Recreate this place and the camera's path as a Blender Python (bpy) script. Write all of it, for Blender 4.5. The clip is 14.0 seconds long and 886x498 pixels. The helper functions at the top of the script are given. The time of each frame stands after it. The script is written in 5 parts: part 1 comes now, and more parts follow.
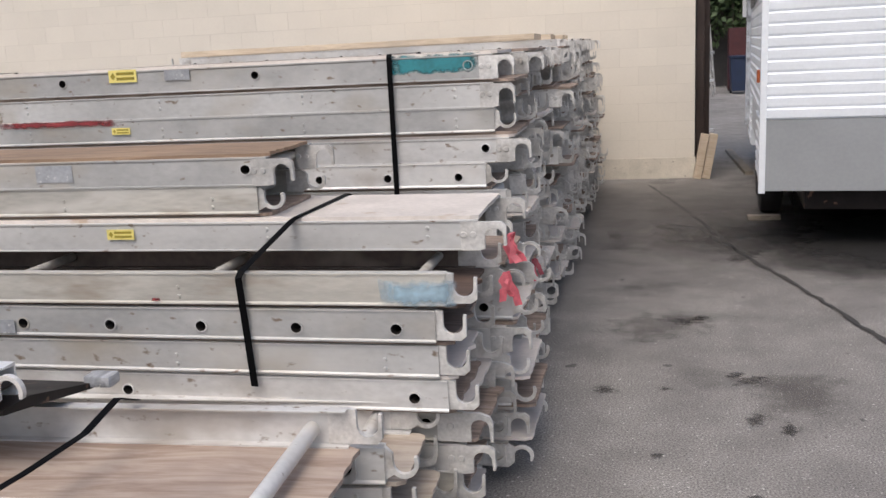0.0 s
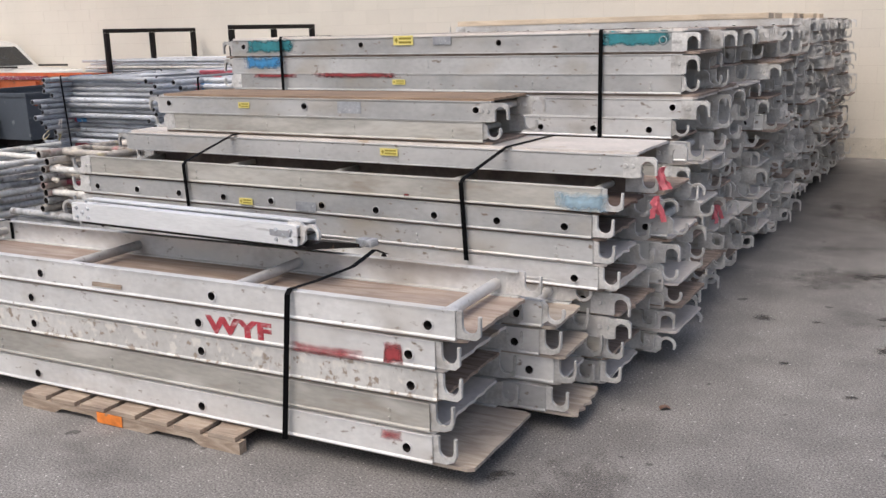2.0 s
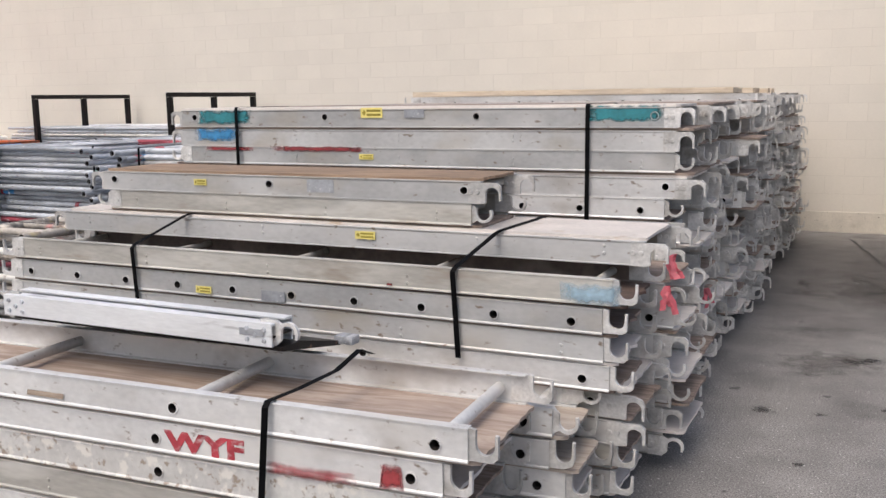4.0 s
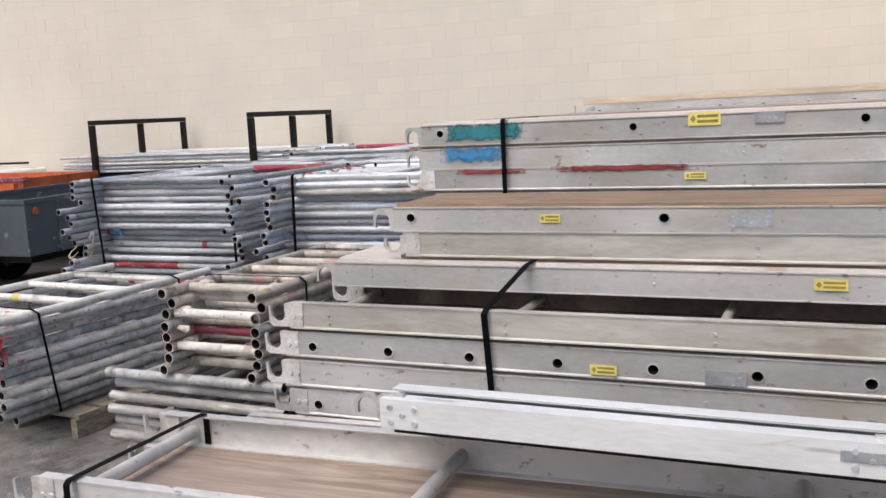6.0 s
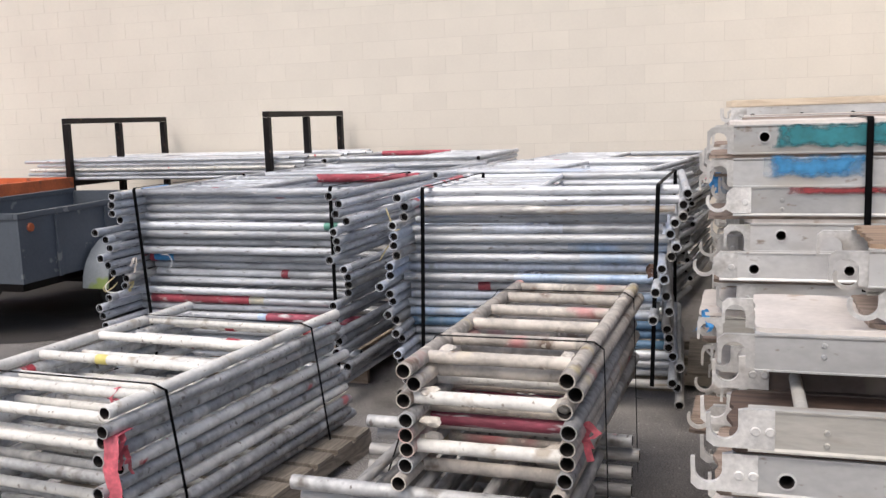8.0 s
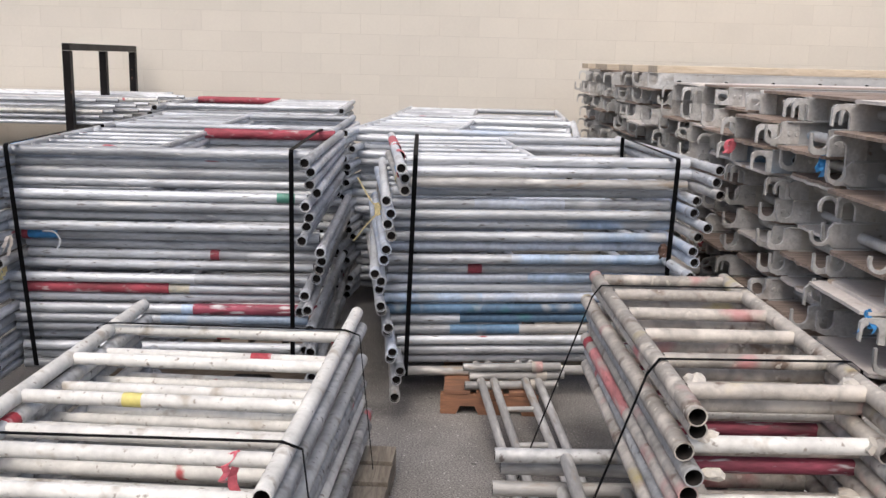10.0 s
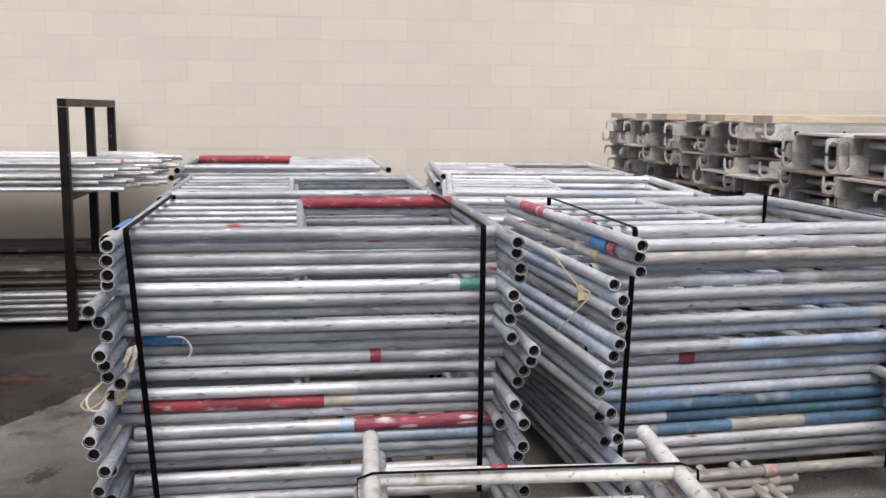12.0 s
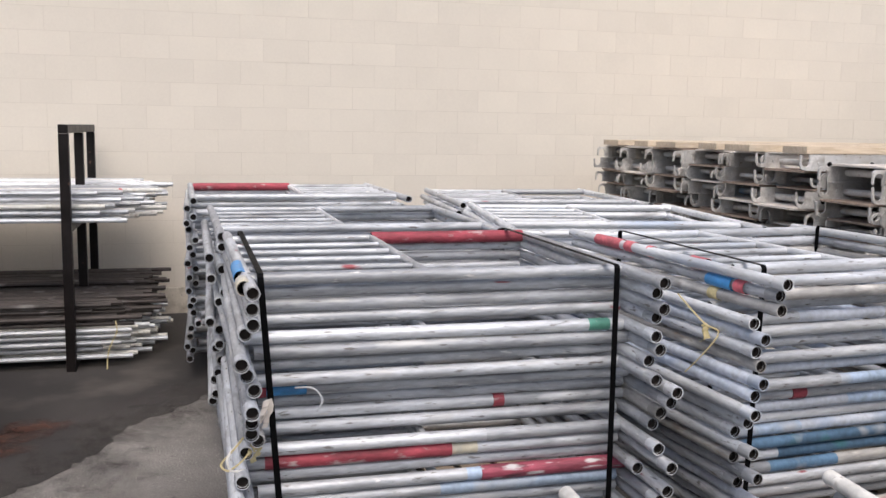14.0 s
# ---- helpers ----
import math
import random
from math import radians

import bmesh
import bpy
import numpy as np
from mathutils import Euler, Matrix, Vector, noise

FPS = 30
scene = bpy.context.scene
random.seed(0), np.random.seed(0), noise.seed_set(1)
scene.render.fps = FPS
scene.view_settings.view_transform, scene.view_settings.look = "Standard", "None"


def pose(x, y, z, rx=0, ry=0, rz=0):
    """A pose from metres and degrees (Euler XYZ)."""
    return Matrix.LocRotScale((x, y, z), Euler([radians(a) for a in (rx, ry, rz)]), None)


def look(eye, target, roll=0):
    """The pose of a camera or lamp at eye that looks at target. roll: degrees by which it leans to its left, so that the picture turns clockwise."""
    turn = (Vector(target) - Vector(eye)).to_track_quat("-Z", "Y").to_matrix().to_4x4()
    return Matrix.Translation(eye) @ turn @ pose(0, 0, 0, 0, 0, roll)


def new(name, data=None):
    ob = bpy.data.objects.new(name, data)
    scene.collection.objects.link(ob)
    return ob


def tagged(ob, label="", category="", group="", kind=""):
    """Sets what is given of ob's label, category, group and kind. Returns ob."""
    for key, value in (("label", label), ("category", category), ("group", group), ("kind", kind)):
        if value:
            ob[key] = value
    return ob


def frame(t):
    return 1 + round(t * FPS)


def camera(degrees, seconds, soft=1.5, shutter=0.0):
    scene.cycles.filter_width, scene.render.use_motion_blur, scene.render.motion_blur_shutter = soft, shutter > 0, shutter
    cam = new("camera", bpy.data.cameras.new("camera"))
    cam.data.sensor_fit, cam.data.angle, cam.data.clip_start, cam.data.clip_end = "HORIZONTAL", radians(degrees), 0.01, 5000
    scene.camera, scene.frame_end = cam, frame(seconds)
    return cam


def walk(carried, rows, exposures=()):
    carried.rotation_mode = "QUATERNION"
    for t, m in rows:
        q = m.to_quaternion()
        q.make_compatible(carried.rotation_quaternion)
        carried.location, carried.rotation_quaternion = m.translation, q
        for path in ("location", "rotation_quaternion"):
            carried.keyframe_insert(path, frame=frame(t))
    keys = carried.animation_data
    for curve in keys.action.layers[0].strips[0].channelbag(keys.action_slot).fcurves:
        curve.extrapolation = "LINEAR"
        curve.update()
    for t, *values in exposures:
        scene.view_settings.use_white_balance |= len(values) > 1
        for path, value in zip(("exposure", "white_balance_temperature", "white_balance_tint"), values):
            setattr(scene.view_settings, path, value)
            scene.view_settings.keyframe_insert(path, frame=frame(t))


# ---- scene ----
cam = camera(51.0, 14.0)
PATH = [
    (0, (0.274, 0.156, 1.537), (-0.158, 2.064, 1.119), -2.9),
    (0.5, (0.488, -0.186, 1.531), (-0.163, 1.646, 1.061), -2.0),
    (1, (0.656, -0.448, 1.542), (-0.089, 1.337, 1.033), -1.8),
    (1.5, (0.795, -0.691, 1.53), (0.072, 1.1, 1.01), -2.1),
    (2, (0.967, -0.81, 1.544), (-0.002, 0.878, 1.087), -1.4),
    (2.5, (1.113, -0.833, 1.555), (-0.041, 0.734, 1.094), -0.9),
    (2.7, (1.121, -0.815, 1.571), (-0.006, 0.778, 1.132), -0.7),
    (4.8, (-0.159, -0.429, 1.567), (-0.914, 1.399, 1.268), -1.6),
    (5, (-0.358, -0.412, 1.576), (-1.109, 1.407, 1.221), -2.1),
    (5.5, (-0.873, -0.26, 1.592), (-1.671, 1.547, 1.283), -2.7),
    (6, (-1.404, -0.156, 1.573), (-2.209, 1.652, 1.283), -2.8),
    (6.5, (-1.893, 0.009, 1.579), (-2.681, 1.818, 1.253), -3.0),
    (7, (-2.37, 0.197, 1.581), (-3.133, 2.025, 1.302), 0.4),
    (7.5, (-2.828, 0.309, 1.571), (-3.514, 2.162, 1.265), -0.3),
    (7.7, (-3.011, 0.418, 1.569), (-3.68, 2.282, 1.292), -0.9),
    (9.8, (-4.707, 0.972, 1.634), (-4.677, 2.928, 1.218), 0.6),
    (10, (-4.882, 1.038, 1.635), (-4.828, 2.997, 1.234), 1.4),
    (10.5, (-5.266, 1.227, 1.645), (-5.344, 3.2, 1.323), 0.8),
    (11, (-5.646, 1.411, 1.642), (-5.695, 3.375, 1.268), -1.0),
    (11.5, (-5.94, 1.712, 1.64), (-5.904, 3.682, 1.298), -1.3),
    (12, (-6.162, 1.906, 1.642), (-5.852, 3.859, 1.344), 0.6),
    (12.5, (-6.417, 1.989, 1.665), (-5.81, 3.873, 1.376), -0.6),
    (13, (-6.61, 2.134, 1.667), (-5.942, 3.996, 1.373), -0.9),
    (13.5, (-6.789, 2.214, 1.676), (-6.23, 4.117, 1.417), -0.6),
    (14, (-6.977, 2.211, 1.696), (-6.455, 4.125, 1.44), 0.9),
]
EXPOSURE = 0.64
DRIFT = [(0, -0.05), (1, -0.03), (2, -0.04), (2.7, 0.0), (4.8, 0.0), (6, -0.04), (6.5, -0.03), (7, 0.03), (7.5, 0.10), (7.7, 0.10), (9.8, 0.0), (10.5, -0.10), (11.5, -0.10), (12.5, 0.0), (14, 0.05)]
walk(cam, [(t, look(eye, target, roll)) for t, eye, target, roll in PATH], [(t, EXPOSURE + stops) for t, stops in DRIFT])

# ---- world and sun ----
world = bpy.data.worlds.new("world")
scene.world = world
world.use_nodes = True
wn = world.node_tree
sky = wn.nodes.new("ShaderNodeTexSky")
sky.sky_type, sky.sun_disc = "NISHITA", False
sky.sun_elevation, sky.sun_rotation = radians(58), radians(190)
sky.air_density, sky.dust_density, sky.ozone_density = 1.0, 4.6, 1.0
wn.links.new(sky.outputs[0], wn.nodes["Background"].inputs[0])
wn.nodes["Background"].inputs[1].default_value = 0.11
sun_data = bpy.data.lights.new("sun", "SUN")
sun_data.energy, sun_data.angle, sun_data.color = 0.9, radians(40), (1.0, 0.965, 0.92)
sun = new("sun", sun_data)
sun.matrix_world = look((-2.2, 0, 20), (0.6, 10.5, 2.0))


# ---- materials ----
def surface(name, base, rough=0.6, metal=0.0, scale=6.0, vary=0.25, fine=60.0, bump=0.15, spots=(), per_object=0.12, stretch=(1, 1, 1), hue=0.0, coat=0.0):
    """A worn surface: base colour broken up at two scales, optional spots (colour, size, amount), bump from the grain."""
    m = bpy.data.materials.new(name)
    m.use_nodes = True
    t = m.node_tree
    N, Lk = t.nodes.new, t.links.new
    bsdf = t.nodes["Principled BSDF"]
    tex, info = N("ShaderNodeTexCoord"), N("ShaderNodeObjectInfo")
    off = N("ShaderNodeVectorMath")
    off.operation = "MULTIPLY_ADD"
    Lk(info.outputs["Random"], off.inputs[0])
    off.inputs[1].default_value = (37.0, 91.0, 53.0)
    Lk(tex.outputs["Object"], off.inputs[2])
    mp = N("ShaderNodeMapping")
    mp.inputs["Scale"].default_value = stretch
    Lk(off.outputs[0], mp.inputs[0])
    big, small = N("ShaderNodeTexNoise"), N("ShaderNodeTexNoise")
    big.inputs["Scale"].default_value, big.inputs["Detail"].default_value = scale, 5
    small.inputs["Scale"].default_value, small.inputs["Detail"].default_value = fine, 4
    for n in (big, small):
        Lk(mp.outputs[0], n.inputs["Vector"])
    ramp = N("ShaderNodeMapRange")
    ramp.inputs[1].default_value, ramp.inputs[2].default_value = 0.3, 0.7
    ramp.inputs[3].default_value, ramp.inputs[4].default_value = 1 - vary, 1 + vary
    Lk(big.outputs["Fac"], ramp.inputs[0])
    ramp2 = N("ShaderNodeMapRange")
    ramp2.inputs[1].default_value, ramp2.inputs[2].default_value = 0.3, 0.7
    ramp2.inputs[3].default_value, ramp2.inputs[4].default_value = 1 - vary * 0.5, 1 + vary * 0.5
    Lk(small.outputs["Fac"], ramp2.inputs[0])
    mul = N("ShaderNodeMath")
    mul.operation = "MULTIPLY"
    Lk(ramp.outputs[0], mul.inputs[0])
    Lk(ramp2.outputs[0], mul.inputs[1])
    rnd = N("ShaderNodeMapRange")
    rnd.inputs[3].default_value, rnd.inputs[4].default_value = 1 - per_object, 1 + per_object
    Lk(info.outputs["Random"], rnd.inputs[0])
    mul2 = N("ShaderNodeMath")
    mul2.operation = "MULTIPLY"
    Lk(mul.outputs[0], mul2.inputs[0])
    Lk(rnd.outputs[0], mul2.inputs[1])
    hsv = N("ShaderNodeHueSaturation")
    hsv.inputs["Color"].default_value = (*base, 1)
    Lk(mul2.outputs[0], hsv.inputs["Value"])
    if hue:
        hr = N("ShaderNodeMapRange")
        hr.inputs[3].default_value, hr.inputs[4].default_value = 1 - hue, 1 + hue
        Lk(big.outputs["Color"], hr.inputs[0])
        Lk(hr.outputs[0], hsv.inputs["Saturation"])
    colour = hsv.outputs[0]
    for i, (c, size, amount, *soft) in enumerate(spots):
        soft = soft[0] if soft else 0.0
        sp = N("ShaderNodeTexNoise")
        sp.inputs["Scale"].default_value, sp.inputs["Detail"].default_value = size, 3
        shift = N("ShaderNodeVectorMath")
        shift.inputs[1].default_value = (7.3 * (i + 1), 3.1 * (i + 1), 11.7)
        Lk(mp.outputs[0], shift.inputs[0])
        Lk(shift.outputs[0], sp.inputs["Vector"])
        edge = N("ShaderNodeMapRange")
        edge.inputs[1].default_value, edge.inputs[2].default_value = 0.72 - amount * 0.3 - soft, 0.76 - amount * 0.3 + soft
        Lk(sp.outputs["Fac"], edge.inputs[0])
        mix = N("ShaderNodeMix")
        mix.data_type = "RGBA"
        mix.inputs["B"].default_value = (*c, 1)
        # colour sockets of the mix node
        Lk(edge.outputs[0], mix.inputs[0])
        Lk(colour, mix.inputs[6])
        mix.inputs[7].default_value = (*c, 1)
        colour = mix.outputs[2]
    Lk(colour, bsdf.inputs["Base Color"])
    rr = N("ShaderNodeMapRange")
    rr.inputs[3].default_value, rr.inputs[4].default_value = max(0.05, rough - 0.15), min(1, rough + 0.15)
    Lk(big.outputs["Fac"], rr.inputs[0])
    Lk(rr.outputs[0], bsdf.inputs["Roughness"])
    bsdf.inputs["Metallic"].default_value = metal
    bsdf.inputs["Coat Weight"].default_value = coat
    if bump:
        b = N("ShaderNodeBump")
        b.inputs["Strength"].default_value, b.inputs["Distance"].default_value = bump, 0.004
        Lk(small.outputs["Fac"], b.inputs["Height"])
        Lk(b.outputs[0], bsdf.inputs["Normal"])
    return m


def wood_surface(name, base, dark, ring=14.0, rough=0.75):
    """Sawn wood or plywood with grain along x."""
    m = bpy.data.materials.new(name)
    m.use_nodes = True
    t = m.node_tree
    N, Lk = t.nodes.new, t.links.new
    bsdf = t.nodes["Principled BSDF"]
    tex, info = N("ShaderNodeTexCoord"), N("ShaderNodeObjectInfo")
    off = N("ShaderNodeVectorMath")
    off.operation = "MULTIPLY_ADD"
    Lk(info.outputs["Random"], off.inputs[0])
    off.inputs[1].default_value = (17.0, 31.0, 5.0)
    Lk(tex.outputs["Object"], off.inputs[2])
    mp = N("ShaderNodeMapping")
    mp.inputs["Scale"].default_value = (0.22, 1.5, 1.5)
    Lk(off.outputs[0], mp.inputs[0])
    wave, dirt = N("ShaderNodeTexNoise"), N("ShaderNodeTexNoise")
    wave.inputs["Scale"].default_value, wave.inputs["Detail"].default_value = ring, 6
    wave.inputs["Roughness"].default_value, wave.inputs["Distortion"].default_value = 0.65, 2.2
    dirt.inputs["Scale"].default_value, dirt.inputs["Detail"].default_value = 4, 6
    Lk(mp.outputs[0], wave.inputs["Vector"])
    Lk(off.outputs[0], dirt.inputs["Vector"])
    mix, mix2 = N("ShaderNodeMix"), N("ShaderNodeMix")
    mix.data_type = mix2.data_type = "RGBA"
    mix.inputs[6].default_value, mix.inputs[7].default_value = (*base, 1), (*dark, 1)
    gr = N("ShaderNodeMapRange")
    gr.inputs[1].default_value, gr.inputs[2].default_value = 0.41, 0.6
    Lk(wave.outputs["Fac"], gr.inputs[0])
    Lk(gr.outputs[0], mix.inputs[0])
    ed = N("ShaderNodeMapRange")
    ed.inputs[1].default_value, ed.inputs[2].default_value, ed.inputs[4].default_value = 0.45, 0.75, 0.6
    Lk(dirt.outputs["Fac"], ed.inputs[0])
    Lk(ed.outputs[0], mix2.inputs[0])
    Lk(mix.outputs[2], mix2.inputs[6])
    mix2.inputs[7].default_value = (dark[0] * 0.8, dark[1] * 0.85, dark[2] * 0.95, 1)
    Lk(mix2.outputs[2], bsdf.inputs["Base Color"])
    bsdf.inputs["Roughness"].default_value = rough
    b = N("ShaderNodeBump")
    b.inputs["Strength"].default_value, b.inputs["Distance"].default_value = 0.25, 0.003
    Lk(wave.outputs["Fac"], b.inputs["Height"])
    Lk(b.outputs[0], bsdf.inputs["Normal"])
    return m


ALU = surface("weathered_aluminium", (0.60, 0.592, 0.582), 0.52, 0.3, 3.0, 0.14, 45, 0.14, [((0.36, 0.32, 0.275), 4.0, 0.22, 0.12), ((0.70, 0.68, 0.65), 3.0, 0.35, 0.1), ((0.25, 0.2, 0.16), 30.0, 0.14, 0.03)], 0.16, (0.7, 1.2, 1.2))
ALU_MID = surface("dulled_aluminium", (0.452, 0.449, 0.443), 0.52, 0.28, 3.0, 0.14, 45, 0.14, [((0.40, 0.35, 0.28), 3.5, 0.3, 0.12), ((0.60, 0.59, 0.575), 2.6, 0.4, 0.1), ((0.22, 0.17, 0.13), 30.0, 0.14, 0.03)], 0.14, (0.7, 1.2, 1.2))
ALU_OLD = surface("dirty_aluminium", (0.46, 0.44, 0.40), 0.6, 0.25, 3.0, 0.2, 40, 0.2, [((0.60, 0.58, 0.54), 5.0, 0.4, 0.1), ((0.30, 0.25, 0.2), 8.0, 0.25, 0.1)], 0.12, (0.5, 2, 2))
ALU_NEW = surface("bright_aluminium", (0.80, 0.81, 0.82), 0.38, 0.3, 4.0, 0.1, 60, 0.06, [((0.55, 0.55, 0.55), 8.0, 0.25)], 0.03, (0.4, 2, 2))
ALU_SPLASH = surface("mortar_splashed_aluminium", (0.60, 0.585, 0.56), 0.6, 0.2, 3.0, 0.15, 45, 0.3, [((0.33, 0.27, 0.22), 34.0, 0.4, 0.02), ((0.72, 0.69, 0.64), 22.0, 0.45, 0.03)], 0.05)
ALU_BLUE = surface("blue_stained_aluminium", (0.46, 0.47, 0.48), 0.55, 0.25, 3.0, 0.2, 45, 0.14, [((0.12, 0.27, 0.44), 3.0, 0.6, 0.08), ((0.36, 0.32, 0.275), 5.0, 0.25, 0.1)], 0.1)
PAN_SHADE = surface("shaded_brown_aluminium", (0.17, 0.13, 0.11), 0.7, 0.1, 3.0, 0.3, 40, 0.2, [((0.3, 0.25, 0.21), 5.0, 0.3, 0.08)])
CAST = surface("cast_aluminium", (0.57, 0.555, 0.535), 0.55, 0.3, 10.0, 0.2, 80, 0.3, [((0.32, 0.29, 0.26), 14.0, 0.25, 0.1)], 0.2)
PLY = wood_surface("weathered_plywood", (0.37, 0.285, 0.235), (0.20, 0.145, 0.11))
PLY_SHADED = wood_surface("shaded_old_plywood", (0.13, 0.085, 0.065), (0.07, 0.045, 0.035))
PLY_PAN = wood_surface("pale_brown_plywood", (0.44, 0.355, 0.295), (0.29, 0.21, 0.165), 6)
PLY_TAN = wood_surface("tan_plywood", (0.34, 0.235, 0.155), (0.22, 0.145, 0.095), 11)
PLY_PALE = wood_surface("bleached_plywood", (0.50, 0.43, 0.36), (0.33, 0.27, 0.22), 9)
PLY_LIGHT = surface("paint_spattered_plywood", (0.63, 0.575, 0.53), 0.8, 0, 5, 0.12, 50, 0.2, [((0.45, 0.36, 0.28), 6.0, 0.25)], 0.08)
PALLET = wood_surface("pallet_wood", (0.43, 0.345, 0.27), (0.27, 0.20, 0.15))
REDWOOD = wood_surface("reddish_pallet_wood", (0.34, 0.16, 0.09), (0.2, 0.1, 0.06))
GREYWOOD = wood_surface("old_grey_wood", (0.30, 0.26, 0.21), (0.17, 0.14, 0.11))
FRESHWOOD = wood_surface("fresh_lumber", (0.62, 0.52, 0.40), (0.5, 0.40, 0.29))
STRAP = surface("black_strapping", (0.003, 0.003, 0.0035), 0.6, 0, 20, 0.3, 120, 0.1)
STRAP.node_tree.nodes["Principled BSDF"].inputs["Specular IOR Level"].default_value = 0.06
GALV = surface("galvanised_steel", (0.485, 0.50, 0.53), 0.5, 0.35, 5.0, 0.28, 50, 0.3, [((0.22, 0.22, 0.23), 7.0, 0.25, 0.07), ((0.66, 0.67, 0.69), 9.0, 0.36, 0.05), ((0.20, 0.19, 0.185), 38.0, 0.22, 0.03), ((0.70, 0.69, 0.67), 30.0, 0.16, 0.02), ((0.32, 0.09, 0.1), 9.0, 0.04)], 0.3, (2, 0.4, 2))
GALV_DARK = surface("dull_galvanised_steel", (0.40, 0.415, 0.445), 0.52, 0.3, 5.0, 0.3, 50, 0.35, [((0.16, 0.16, 0.17), 6.0, 0.25, 0.08), ((0.52, 0.52, 0.52), 9.0, 0.28, 0.06), ((0.15, 0.14, 0.135), 36.0, 0.24, 0.03)], 0.22, (2, 0.4, 2))
GALV_DIRTY = surface("paint_spattered_tube", (0.36, 0.35, 0.34), 0.6, 0.2, 5.0, 0.25, 40, 0.25, [((0.66, 0.64, 0.61), 9.0, 0.36, 0.05), ((0.30, 0.25, 0.2), 14.0, 0.25, 0.04)], 0.2, (2, 0.5, 2))
BROWN_TUBE = surface("muddy_tube", (0.44, 0.40, 0.355), 0.7, 0.1, 6.0, 0.3, 40, 0.8, [((0.66, 0.60, 0.53), 9.0, 0.40, 0.04), ((0.19, 0.14, 0.11), 13.0, 0.28, 0.04), ((0.62, 0.57, 0.50), 34.0, 0.22, 0.02), ((0.55, 0.22, 0.22), 4.0, 0.22, 0.05), ((0.55, 0.45, 0.2), 4.5, 0.1, 0.04)], 0.2)
WHITE_TUBE = surface("white_painted_tube", (0.68, 0.66, 0.62), 0.65, 0.0, 8.0, 0.18, 40, 0.7, [((0.42, 0.37, 0.31), 12.0, 0.26, 0.04), ((0.30, 0.26, 0.22), 40.0, 0.2, 0.02), ((0.5, 0.1, 0.1), 9.0, 0.06)], 0.08)
BLUE_TUBE = surface("pale_blue_tube", (0.36, 0.45, 0.58), 0.5, 0.2, 5.0, 0.25, 40, 0.2, [((0.47, 0.48, 0.5), 4.0, 0.5, 0.06), ((0.16, 0.25, 0.4), 5.0, 0.2, 0.06)], 0.2)
NAVY_TUBE = surface("dark_blue_tube", (0.08, 0.15, 0.24), 0.5, 0.1, 5.0, 0.3, 40, 0.2, [((0.35, 0.36, 0.38), 6.0, 0.3, 0.06), ((0.05, 0.2, 0.2), 4.0, 0.35, 0.06)], 0.2)
RED_TUBE = surface("red_wrapped_tube", (0.31, 0.05, 0.07), 0.65, 0.0, 9.0, 0.4, 40, 0.5, [((0.52, 0.40, 0.40), 18.0, 0.32, 0.04), ((0.19, 0.035, 0.045), 7.0, 0.35, 0.06)], 0.1, (2, 0.7, 2))
GREEN_TUBE = surface("green_tube", (0.07, 0.22, 0.17), 0.5, 0.0, 9.0, 0.3, 40, 0.3, [((0.4, 0.4, 0.4), 11.0, 0.25)], 0.1)
# Bore colour carries the darkness inside open tube ends, besides rust.
BORE = surface("rusty_shaded_bore", (0.022, 0.017, 0.015), 0.9, 0, 12, 0.3, 50, 0.2)
ORANGE_SPRAY = surface("orange_spray_paint", (0.72, 0.21, 0.035), 0.6, 0, 5, 0.25, 40, 0.1, [((0.4, 0.2, 0.1), 14, 0.25)])
ORANGE = surface("orange_paint", (0.48, 0.115, 0.04), 0.5, 0, 5, 0.2, 40, 0.1, [((0.25, 0.08, 0.04), 9, 0.25)])
RED = surface("red_paint", (0.40, 0.045, 0.06), 0.65, 0, 12, 0.35, 60, 0.1, [((0.55, 0.38, 0.38), 22, 0.5, 0.06)])
YELLOW = surface("yellow_sticker", (0.72, 0.62, 0.20), 0.45, 0, 20, 0.08, 80, 0.05)
INK = surface("dark_ink", (0.30, 0.24, 0.03), 0.6, 0, 20, 0.2, 80, 0)
GREYPLATE = surface("grey_sticker", (0.33, 0.34, 0.36), 0.5, 0.2, 20, 0.15, 80, 0.05, [((0.55, 0.55, 0.55), 60, 0.3)])
BLACK_STEEL = surface("black_painted_steel", (0.012, 0.009, 0.009), 0.45, 0.2, 8, 0.4, 60, 0.1, [((0.12, 0.07, 0.05), 14, 0.15)])
BLACK_STEEL.node_tree.nodes["Principled BSDF"].inputs["Specular IOR Level"].default_value = 0.25
RUBBER = surface("tyre_rubber", (0.02, 0.02, 0.021), 0.8, 0, 20, 0.3, 90, 0.3)
TRAILER = surface("grey_trailer_paint", (0.072, 0.084, 0.102), 0.5, 0.0, 3, 0.15, 50, 0.08, [((0.19, 0.2, 0.21), 6, 0.2)])
FENDER = surface("mossy_fender_paint", (0.21, 0.23, 0.25), 0.5, 0, 4, 0.15, 50, 0.1, [((0.20, 0.26, 0.08), 3.2, 0.52)])
RIM = surface("white_wheel_rim", (0.68, 0.67, 0.64), 0.45, 0.1, 12, 0.1, 50, 0.05, [((0.3, 0.2, 0.13), 20, 0.15)])
CARPAINT = surface("white_car_paint", (0.72, 0.71, 0.68), 0.3, 0, 2, 0.04, 60, 0, coat=0.5)
SIDING = surface("white_aluminium_siding", (0.80, 0.83, 0.87), 0.4, 0.05, 2, 0.05, 40, 0.04)
SKIRT = surface("grey_caravan_panel", (0.27, 0.28, 0.29), 0.45, 0.0, 2, 0.07, 40, 0.04)
